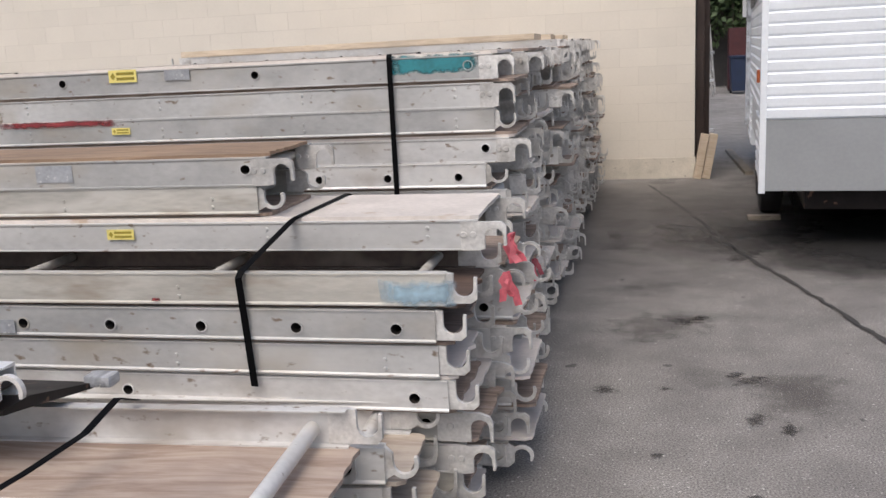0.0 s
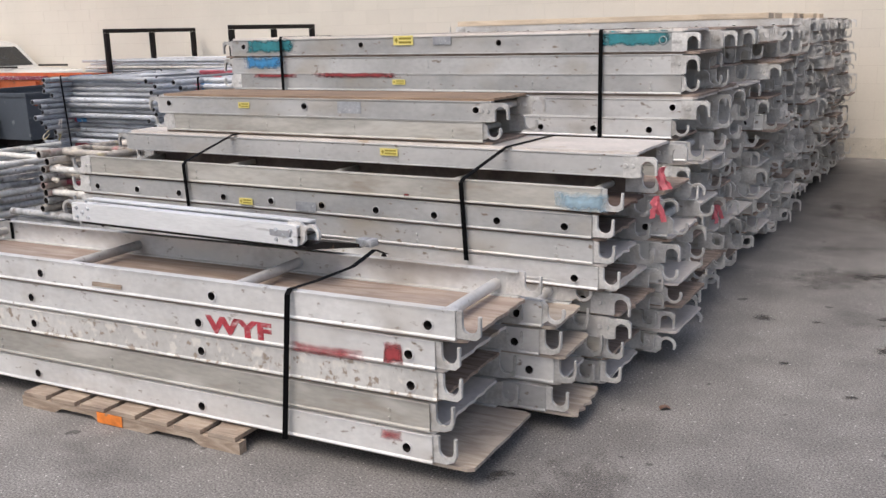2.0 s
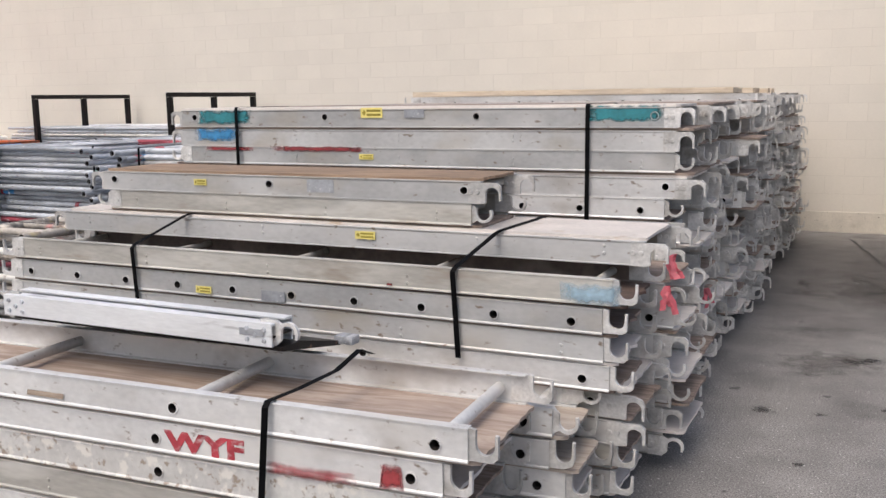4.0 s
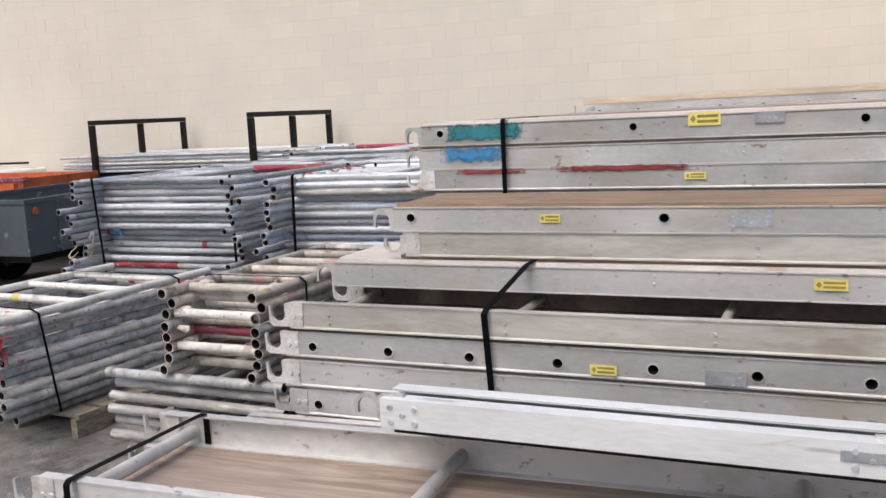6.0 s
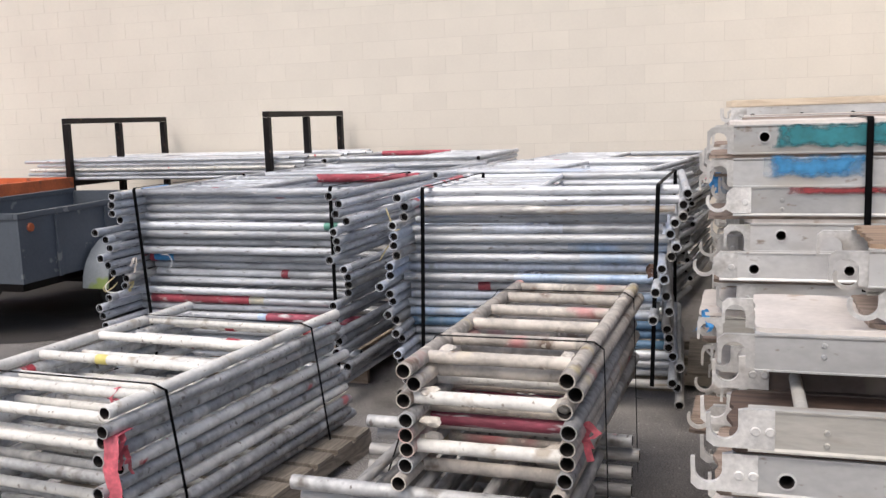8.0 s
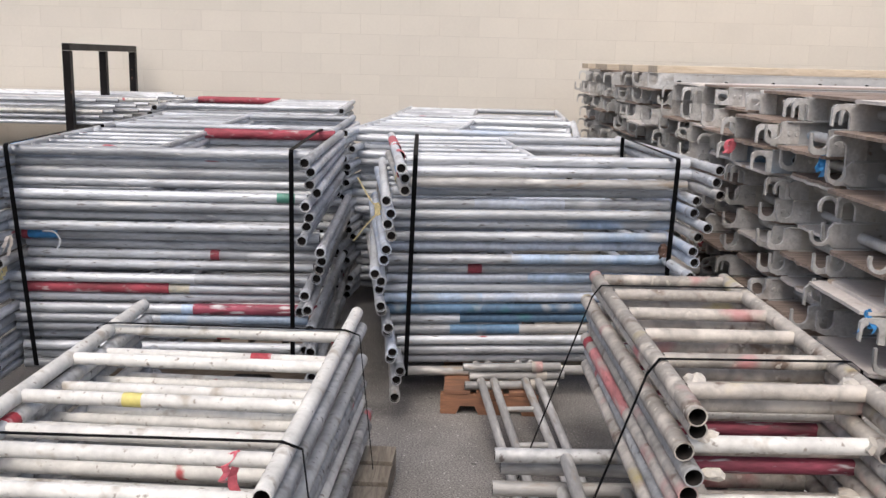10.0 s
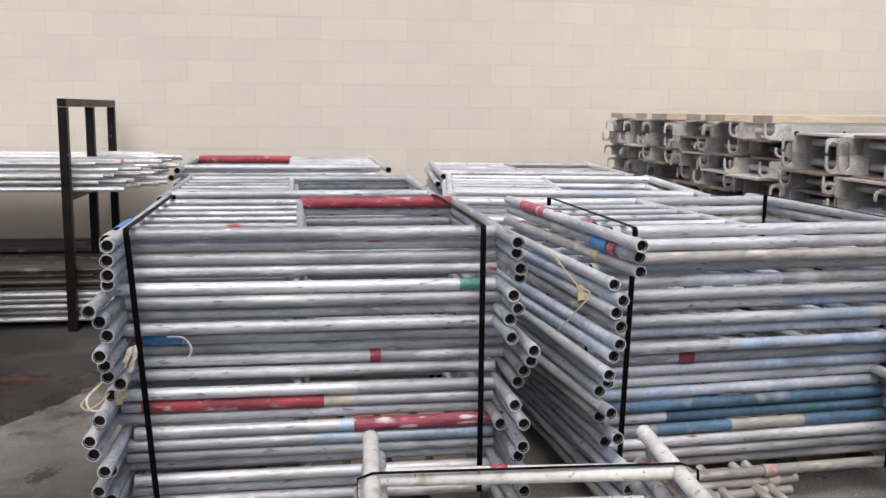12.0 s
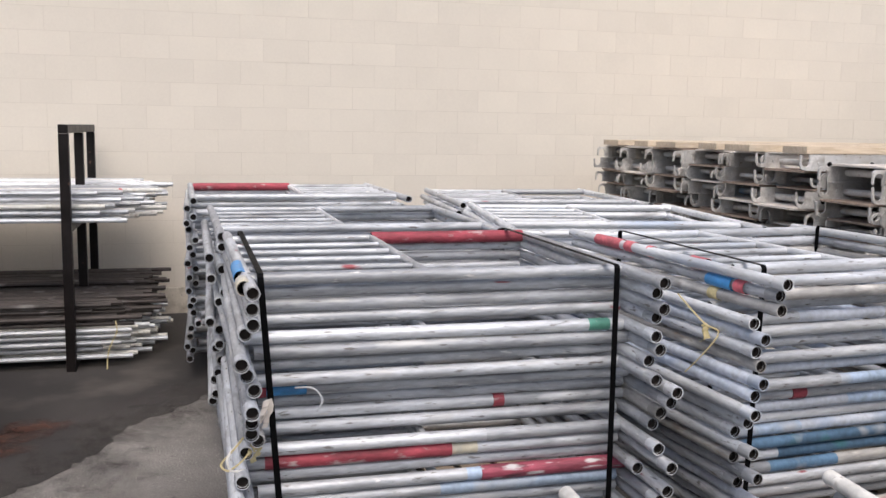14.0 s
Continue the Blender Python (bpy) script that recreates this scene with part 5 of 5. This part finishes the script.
    for y in (3.965, 3.53):
        part("door_trim", box_bm(-0.05, -0.012, y - 0.012, y + 0.012, 0.6, 2.72, 0.004), GALV, th)
    win = part("window", box_bm(-0.04, -0.0155, 2.85, 3.36, 1.9, 2.6, 0.05), SIDING, th, "white framed caravan window")
    part("pane", box_bm(-0.047, -0.041, 2.92, 3.29, 1.98, 2.53, 0.004), DARKGLASS, win)
    part("grab_handle", box_bm(-0.10, -0.06, 3.55, 3.575, 1.72, 1.98, 0.01), ALU_NEW, th)
    part("outlet_box", box_bm(-0.06, -0.0155, 3.66, 3.74, 1.68, 1.8, 0.008), SKIRT, th, "small grey outlet box")
    part("marker_light", box_bm(-0.045, -0.023, 0.05, 0.11, 1.2, 1.29, 0.008), ORANGE, th, "orange marker light")
    for y in (1.6, 2.4):
        wheel(th, Matrix.Translation((0.13, y, 0.31)) @ Matrix.Rotation(math.pi, 4, "Z"))
        wheel(th, Matrix.Translation((W - 0.13, y, 0.31)))
    return th


caravan()
for x, y, n, a in ((1.23, 8.3, 0.26, 2), (1.36, 12.15, 2.3, 91)):
    ob = part("timber_offcut", box_bm(-n / 2, n / 2, -0.045, 0.045, 0, 0.04, 0.004), GREYWOOD, None, "", pose(x, y, 0, 0, 0, a))
    tagged(ob, "old timber offcut lying on the asphalt", "timber", "timber offcuts")
for x in (0.80, 0.895):
    ob = part("wooden_post", box_bm(-0.042, 0.042, -0.03, 0.03, 0, 0.5, 0.004), FRESHWOOD, None, "", pose(x, 10.76, 0.006, 0, 10, 4))
    tagged(ob, "short light wooden post standing by the wall end", "wooden post", "short wooden posts")
gate = thing("gate_leaf", pose(WALL_END + 0.012, 10.9, 0), "dark brown steel gate leaf folded back at the wall", "gate")
part("panel", box_bm(0, 0.09, 0, 1.9, 0.1, 2.06, 0.004), BROWNDOOR, gate)
part("frame_tube", box_bm(0.091, 0.15, 0.1, 0.16, 0.0, 2.1, 0.006), BROWNDOOR, gate)
for z in (0.5, 1.05, 1.35):
    part("latch", box_bm(0.151, 0.2, 0.1, 0.15, z, z + 0.03, 0.004), GALV, gate)


# ---- the passage behind ----
def bin_():
    th = thing("wheeled_bin", pose(2.72, 26.5, 0), "blue plastic wheeled bin in the passage", "bin")
    part("body", prism_bm([(-0.24, 0.08), (0.24, 0.08), (0.29, 0.95), (-0.29, 0.95)], "y", 0, 0.6), BLUEBIN, th)
    part("lid", box_bm(-0.31, 0.31, -0.03, 0.64, 0.951, 1.01, 0.01), BLUEBIN, th)
    part("wheel", box_bm(-0.26, -0.2, 0.45, 0.6, 0, 0.15, 0.03), RUBBER, th)
    part("wheel", box_bm(0.2, 0.26, 0.45, 0.6, 0, 0.15, 0.03), RUBBER, th)
    return th


bin_()
cab = thing("red_cabinet", pose(2.5, 28.0, 0), "tall red steel cabinet in the passage", "cabinet")
part("body", box_bm(0, 0.55, 0, 0.5, 0.06, 1.75, 0.01), MAROON, cab)
part("base", box_bm(0.02, 0.53, 0.02, 0.48, 0, 0.058), BLACK_STEEL, cab)
for i, (x0, x1) in enumerate(((1.92, 1.8), (2.05, 1.95))):
    m, n = lay((x0, 25.6 + i, 0.02), (x1 - 0.15, 26.0 + i, 3.0))
    ob = part("leaning_pole", tube_mesh(n, 0.03, GALV_DIRTY), GALV_DIRTY, None, "", m)
    tagged(ob, "pale pole leaning in the passage", "pole", "leaning poles")
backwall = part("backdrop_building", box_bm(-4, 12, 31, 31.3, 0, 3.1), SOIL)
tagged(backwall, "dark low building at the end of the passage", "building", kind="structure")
sh = bmesh.new()
r = random.Random(77)
for i in range(2600):
    c = Vector((r.gauss(2.7, 1.4), 30.2 + r.gauss(0, 0.3), 3.0 + r.gauss(0, 0.7)))
    u = Vector((r.uniform(-1, 1), r.uniform(-1, 1), r.uniform(-1, 1))).normalized() * 0.13
    v = u.orthogonal().normalized() * 0.08
    sh.faces.new([sh.verts.new(c + u), sh.verts.new(c + v), sh.verts.new(c - u), sh.verts.new(c - v)])
shrub = part("shrub", sh, LEAFGREEN)
tagged(shrub, "dark green shrub behind the passage wall", "shrub", kind="stuff")
for i in range(3):
    ob = part("shrub_trunk", tube_bm(2.5, 0.04, 0.01), GREYWOOD, shrub, "", lay((1.9 + 0.8 * i, 30.3, 0), (2.0 + 0.8 * i, 30.2, 2.9))[0])

# ---- small things ----
def blob(x, y, rx, ry, material, label, seed, z=0.0, name="ground_stain", turn=0.0, cat="stain"):
    """A thin ragged patch on the ground."""
    n = 32
    bm = bmesh.new()
    bm.faces.new([bm.verts.new((rx * math.cos(2 * math.pi * i / n), ry * math.sin(2 * math.pi * i / n), 0)) for i in range(n)])
    ob = part(name, bm, material, None, "", pose(x, y, z + 0.003, 0, 0, turn))
    return tagged(ob, label, cat, kind="structure")


for i, (x, y, a, b) in enumerate(((0.48, 5.27, 0.09, 0.05), (0.55, 5.33, 0.05, 0.04), (0.73, 4.35, 0.08, 0.04), (0.66, 4.40, 0.05, 0.03), (0.7, 3.88, 0.06, 0.03), (0.82, 3.8, 0.06, 0.025), (0.02, 7.61, 0.13, 0.04), (0.45, 7.9, 0.16, 0.05),
                                  (0.08, 4.18, 0.05, 0.04), (0.35, 4.21, 0.03, 0.02), (0.62, 3.2, 0.03, 0.025), (0.3, 3.5, 0.025, 0.02), (-1.1, 1.2, 0.03, 0.02), (-0.4, 1.9, 0.05, 0.03), (0.95, 6.9, 0.2, 0.06), (-7.3, 6.1, 0.1, 0.05), (-8.0, 5.9, 0.14, 0.06))):
    blob(x, y, a * 1.7, b * 1.9, OIL, "dark oil stain on the asphalt", 100 + i, turn=17 * i)


def seam(points, width, label, seed):
    r = random.Random(seed)
    bm = bmesh.new()
    fine = []
    for (x0, y0), (x1, y1) in zip(points, points[1:]):
        for k in range(8):
            f = k / 8
            fine.append((x0 + (x1 - x0) * f + r.uniform(-0.015, 0.015), y0 + (y1 - y0) * f + r.uniform(-0.02, 0.02)))
    prev = None
    for x, y in fine:
        w = width * r.uniform(0.4, 1.0)
        cur = (bm.verts.new((x - w, y - w * 0.3, 0.0062)), bm.verts.new((x + w, y + w * 0.3, 0.0062)))
        if prev:
            bm.faces.new((prev[0], prev[1], cur[1], cur[0]))
        prev = cur
    ob = part("asphalt_crack", bm, TAR)
    return tagged(ob, label, "crack", kind="structure")


for i, (x, y, a, b) in enumerate(((0.75, 7.6, 0.75, 0.4), (0.5, 7.3, 0.5, 0.3), (0.35, 5.2, 0.5, 0.35), (0.9, 4.2, 0.5, 0.3), (-0.1, 1.9, 0.4, 0.3), (-7.4, 5.6, 0.6, 0.5), (-4.9, 3.2, 0.6, 0.4))):
    blob(x, y, a, b, OIL_FAINT, "broad faint oil stain on the asphalt", 150 + i, 0.0015, turn=23 * i)
seam([(0.29, 10.3), (0.55, 9.04), (0.75, 8.05), (0.89, 7.07), (1.15, 6.16), (1.3, 5.52), (1.43, 4.92), (1.8, 3.4), (2.4, 0.5)], 0.021, "dark sealed crack running across the asphalt", 1)
seam([(-0.09, 7.12), (0.2, 7.18), (0.54, 7.27), (0.8, 7.5)], 0.018, "thin dark crack in the asphalt", 2)
seam([(0.43, 8.12), (0.69, 7.93), (0.79, 7.37), (0.95, 7.0)], 0.022, "thin dark crack in the asphalt", 3)
DAMP = surface("damp_asphalt", (0.036, 0.032, 0.031), 0.88, 0, 1.6, 0.35, 95, 0.25, [((0.085, 0.075, 0.068), 2.2, 0.3, 0.08)])
blob(3.1, 7.45, 2.9, 1.9, CARAVAN_SHADE, "black shade painted on the asphalt under and before the caravan", 61)
# Damp ground plus the shade of the tall stacks, painted as one patch.
blob(0.9, 8.1, 2.6, 3.4, DAMP_SHADE, "damp asphalt with painted shade between the plank stacks and the caravan", 62, -0.0012)
r = random.Random(55)
# Shade below the ladder frames, painted onto the asphalt.
blob(-3.95, 4.1, 1.0, 1.5, DAMP_SHADE, "shade painted on the asphalt under the ladder frames", 65, -0.0006)
blob(-7.0, 5.3, 2.3, 1.9, DAMP_SHADE, "darker asphalt beside the frame stacks", 64, -0.0012)
blob(-5.6, 2.2, 2.4, 1.5, OIL_FAINT, "broad faintly darker patch of asphalt", 63, 0.0005)
edge = [(-6.75, 10.8), (-6.8, 8.4), (-6.98, 7.95), (-7.2, 7.75), (-7.38, 7.48), (-7.45, 7.2), (-7.62, 6.9), (-7.85, 6.65), (-8.1, 6.2), (-8.9, 5.75), (-10.3, 5.5), (-13, 5.8), (-13, 10.8)]
wob = []
for (x0, y0), (x1, y1) in zip(edge, edge[1:] + edge[:1]):
    for k in range(6):
        wob.append((x0 + (x1 - x0) * k / 6 + r.uniform(-0.03, 0.03), y0 + (y1 - y0) * k / 6 + r.uniform(-0.03, 0.03)))
damp = part("damp_patch", prism_bm(wob, "z", 0.0, 0.002), DAMP, None, "", Matrix.Translation((0, 0, 0.0012)))
for i, (x, y) in enumerate(edge[1:11]):
    blob(x + r.uniform(-0.1, 0.15), y - r.uniform(0.0, 0.2), r.uniform(0.35, 0.7), r.uniform(0.25, 0.5), OIL_FAINT, "mottled damp spots at the edge of a wet area", 200 + i, 0.001, turn=31 * i)
tagged(damp, "dark damp area of asphalt around the rack and trailer", "stain", kind="structure")
RUSTSOAK = stain_or_shade("rust_soak", (0.11, 0.05, 0.035), 0.8, 0.9, 9.0, 0.8)
RUST = surface("rusty_brown", (0.12, 0.07, 0.052), 0.8, 0, 8, 0.4, 60, 0.3)
for i, (x, y) in enumerate(((-7.95, 7.5), (-8.0, 7.3), (-7.85, 7.65))):
    blob(x, y, 0.3, 0.2, RUSTSOAK, "rusty brown stain on the asphalt", 300 + i, 0.0035)
leaf = part("dry_leaf", ribbon_bm([(-0.02, 0, 0.004), (-0.01, 0, 0.012), (0.005, 0, 0.014), (0.022, 0, 0.006)], (0, 1, 0), 0.028), RUST, None, "", pose(-0.035, 2.74, 0.001, 0, 0, 30))
tagged(leaf, "small reddish brown dry leaf on the asphalt", "leaf")
noz = thing("hose_coupling", pose(0.89, 2.30, 0.027, 0, 0, -20), "black and grey hose coupling lying on the asphalt", "hose coupling")
part("socket", tube_mesh(0.055, 0.026, RUBBER, 0.006), RUBBER, noz, "", Matrix.Translation((0, -0.055, 0)))
part("collar", tube_mesh(0.05, 0.019, GALV, 0.004), GALV, noz)
part("stub", tube_mesh(0.05, 0.014, RUBBER, 0.003), RUBBER, noz, "", Matrix.Translation((0.0, 0.05, 0)))


def loose_band(points, width_dir, label):
    return strap(points, width_dir, 0.014, label)


for y in (3.22, 4.2):
    k = (y - 2.99) * 0.08
    loose_band([(-6.10 + k, y + 0.04, 0.12), (-6.11 + k, y + 0.04, 0.675), (-6.07 + k, y + 0.04, 0.689), (-5.23 + k, y, 0.689), (-5.18 + k, y, 0.67), (-5.13 + k, y + 0.03, 0.15)], (0, 1, 0), "thin black strap round a stack of white frames")
for y in (3.40, 4.22):
    loose_band([(-4.50, y - 0.02, 0.13), (-4.26, y, 0.82), (-4.23, y, 0.862), (-3.71, y, 0.862), (-3.68, y, 0.84), (-3.66, y - 0.05, 0.15)], (0, 1, 0), "thin black strap round a stack of brown frames")


def ribbon_tie(x, y, z, material, label, seed, size=0.05):
    """A crumpled tie of tape: two tails and a knot."""
    r = random.Random(seed)
    th = thing("tape_tie", pose(x, y, z), label, "tape", "tape ties")
    for k in range(3):
        pts = [(0, -0.02, 0)]
        for i in range(5):
            q = pts[-1]
            pts.append((q[0] + r.uniform(-0.4, 0.4) * size, q[1] - r.uniform(-0.1, 0.2) * size, q[2] - r.uniform(0.1, 0.7) * size))
        part("tail", ribbon_bm(pts, (r.uniform(0.4, 1), r.uniform(-0.5, 0.5), 0.2), size * 0.6, 0.001), material, th)
    return th


PINK = surface("faded_pink_tape", (0.55, 0.12, 0.15), 0.5, 0, 15, 0.3, 60, 0.2)
for i, (x, y, z, mt, lab) in enumerate(((-0.14, 3.0, 0.97, PINK, "red tape tied to a plank hook"), (-0.16, 2.98, 0.85, PINK, "red tape tied to a plank hook"), (-0.25, 3.93, 0.62, PINK, "red tape tied to a plank hook"),
                                       (-0.26, 4.46, 0.55, PINK, "red tape tied to a plank hook"), (-3.42, 5.4, 1.3, PINK, "red tape tied to a plank hook"), (-3.33, 6.02, 0.75, PINK, "red tape tied to a plank hook"),
                                       (-5.20, 3.03, 0.60, PINK, "faded pink tape hanging on a frame"), (-5.19, 3.04, 0.54, PINK, "faded pink tape hanging on a frame"), (-5.32, 3.19, 0.685, PINK, "pink tape tied to a white frame"),
                                       (-3.71, 3.25, 0.66, PINK, "red tape tied to a brown frame"), (-6.74, 5.26, 0.80, PLY_LIGHT, "cream rag tied to a frame leg"), (-6.78, 5.26, 0.68, TWINE, "yellow twine tied to a frame leg"),
                                       (-5.08, 5.35, 0.97, TWINE, "yellow twine hanging between frame stacks"), (-3.72, 5.36, 0.80, RUST, "orange tape tied to a frame"), (-3.37, 4.5, 1.32, TAPE_BLUE, "blue tape round a plank hook"), (-3.4, 3.98, 0.86, TAPE_BLUE, "blue rag between planks"))):
    ribbon_tie(x, y, z, mt, lab, 400 + i, 0.034 if y > 3.8 else 0.04)


rib = part("hanging_tape", ribbon_bm([(-5.20, 3.04, 0.592), (-5.20, 2.965, 0.59), (-5.195, 2.955, 0.54), (-5.203, 2.952, 0.48), (-5.193, 2.955, 0.41), (-5.199, 2.952, 0.36)], (1, 0.2, 0), 0.05, 0.0012), PINK)
tagged(rib, "faded pink tape strip hanging from a frame", "tape", "tape ties")


def sleeve(a, b, r, material, label):
    m, n = lay(a, b)
    ob = part("tape_wrap", tube_mesh(n, r, material, 0.002), material, None, "", m)
    return tagged(ob, label, "tape", "tape wraps")


for y0, y1, mt, lab in ((5.24, 5.36, CREAM_TUBE, "yellow tape wound on a frame leg"), (5.46, 5.72, TAPE_BLUE, "blue tape wound on a frame leg")):
    sleeve((-6.815, y0, 1.174), (-6.815, y1, 1.174), 0.0262, mt, lab)
for level, y0, y1, mt, lab in ((20, 5.50, 5.60, PINK, "red tape wound on a frame leg"), (20, 6.05, 6.12, PINK, "red tape wound on a frame leg"), (20, 6.16, 6.40, PINK, "worn red tape wound on a frame leg"), (20, 5.9, 5.93, PINK, "red tape wound on a frame leg"),
                               (19, 5.24, 5.30, PINK, "red tape wound on a frame leg"), (19, 5.32, 5.48, TAPE_BLUE, "blue tape wound on a frame leg"), (18, 5.40, 5.46, TWINE, "yellow tape wound on a frame leg")):
    at = lambda y: (-4.958 - (y - 5.23) * 0.07, y, 0.1415 + level * 0.0515)
    sleeve(at(y0), at(y1), 0.0262, mt, lab)


def twine(points, material, label):
    """A thin loose end of twine, smoothed through the given points."""
    bm = bmesh.new()
    fine = []
    for i in range(len(points) - 1):
        p0, p1, p2, p3 = (Vector(points[max(0, min(len(points) - 1, i + k))]) for k in (-1, 0, 1, 2))
        for k in range(6):
            f = k / 6
            fine.append(0.5 * ((2 * p1) + (p2 - p0) * f + (2 * p0 - 5 * p1 + 4 * p2 - p3) * f * f + (3 * p1 - p0 - 3 * p2 + p3) * f ** 3))
    fine.append(Vector(points[-1]))
    rings = []
    for q in fine:
        rings.append([bm.verts.new(q + Vector((0.004 * math.cos(a), 0, 0.004 * math.sin(a)))) for a in (0, 1.57, 3.14, 4.71)])
    for u, v in zip(rings, rings[1:]):
        for i in range(4):
            bm.faces.new((u[i], u[(i + 1) % 4], v[(i + 1) % 4], v[i]))
    return tagged(part("loose_twine", bm, material), label, "twine", "loose twine")


twine([(-6.83, 5.16, 0.70), (-6.86, 5.14, 0.67), (-6.90, 5.13, 0.63), (-6.88, 5.12, 0.61), (-6.84, 5.13, 0.63), (-6.81, 5.14, 0.66)], TWINE, "yellow twine loop hanging on a frame leg")
twine([(-6.84, 5.16, 0.69), (-6.88, 5.13, 0.65), (-6.87, 5.12, 0.61), (-6.83, 5.14, 0.60)], WHITE_TUBE, "white cord loop hanging on a frame leg")
twine([(-7.50, 8.92, 0.34), (-7.49, 8.91, 0.27), (-7.52, 8.91, 0.20), (-7.55, 8.90, 0.12), (-7.56, 8.89, 0.005)], TWINE, "yellow twine hanging from the tube bundle")
twine([(-5.17, 5.38, 1.08), (-5.10, 5.30, 0.98), (-5.06, 5.26, 0.95), (-5.12, 5.25, 0.88), (-5.18, 5.28, 0.80)], TWINE, "yellow twine hanging between frame stacks")
twine([(-6.64, 5.36, 0.80), (-6.58, 5.34, 0.80), (-6.55, 5.33, 0.76), (-6.57, 5.33, 0.72)], GALV, "loose end of pale tape on a frame")

# narrow ladder section and short jack tubes between the stacks
sec = thing("ladder_section", pose(-4.36, 4.22, 0.028, 0, 0, 5), "narrow steel ladder section lying on the asphalt", "ladder")
for x in (-0.13, -0.07, 0.08, 0.14):
    tube("rail", sec, (x, 0, 0.0), (x, 1.15, 0.155), 0.019, GALV_DIRTY)
for y in (0.1, 0.4, 0.7, 1.0):
    tube("rung", sec, (-0.06, y, y * 0.135), (0.07, y, y * 0.135), 0.013, GALV_DIRTY)
for i, (x0, x1, y, z) in enumerate(((-4.66, -4.20, 5.18, 0.225), (-4.63, -4.18, 5.19, 0.181), (-4.65, -4.21, 5.17, 0.139))):
    jt = thing("screw_jack", pose(x0, y, z), "short steel screw jack lying on the pallet edge", "screw jack", "screw jacks")
    tube("stem", jt, (0, 0, 0), (x1 - x0, 0.03, 0), 0.02, GALV_DIRTY)
    tube("nut", jt, ((x1 - x0) * 0.7, 0.02, 0), ((x1 - x0) * 0.7 + 0.05, 0.024, 0), 0.027, BROWN_TUBE)

# ---- wall blocks: the stretch behind the stacks as single pieces ----
BW, BH, GAP = 0.406, 0.2035, 0.003
block_me = {}


def block_mesh(w):
    k = round(w, 3)
    if k not in block_me:
        block_me[k] = mesh_of("block", box_bm(0, w - GAP, 0.0, 0.03, 0, BH - GAP, 0.0014), PAINTEDBLOCK)
    return block_me[k]


rest = bmesh.new()
rng = random.Random(3)
count = 0
nrows = 28
for row in range(nrows):
    z = 0.237 + row * BH
    x = WALL_END - (0 if row % 2 else BW / 2)
    first = row % 2 == 0
    x = WALL_END
    while x > WALL_WEST + BW:
        w = BW / 2 if (first and x == WALL_END) else BW
        x -= w
        d = rng.uniform(-0.0008, 0.0006)
        if 4 <= row < 15 and -9.0 < x and count < 300:
            count += 1
            part("block", block_mesh(w), PAINTEDBLOCK, wall, "", Matrix.Translation((x + GAP / 2, WALL_Y + d, z)))
        else:
            x0, x1, y0, z1 = x + GAP / 2, x + w - GAP / 2, WALL_Y + d, z + BH - GAP
            vs = [rest.verts.new(p) for p in ((x0, y0, z), (x1, y0, z), (x1, y0, z1), (x0, y0, z1), (x0, y0 + 0.03, z), (x1, y0 + 0.03, z), (x1, y0 + 0.03, z1), (x0, y0 + 0.03, z1))]
            for f in ((0, 1, 2, 3), (0, 4, 5, 1), (1, 5, 6, 2), (2, 6, 7, 3), (3, 7, 4, 0)):
                rest.faces.new([vs[i] for i in f])
tagged(part("wall_blocks", rest, PAINTEDBLOCK, wall), "cream painted concrete blocks of the wall", kind="stuff")
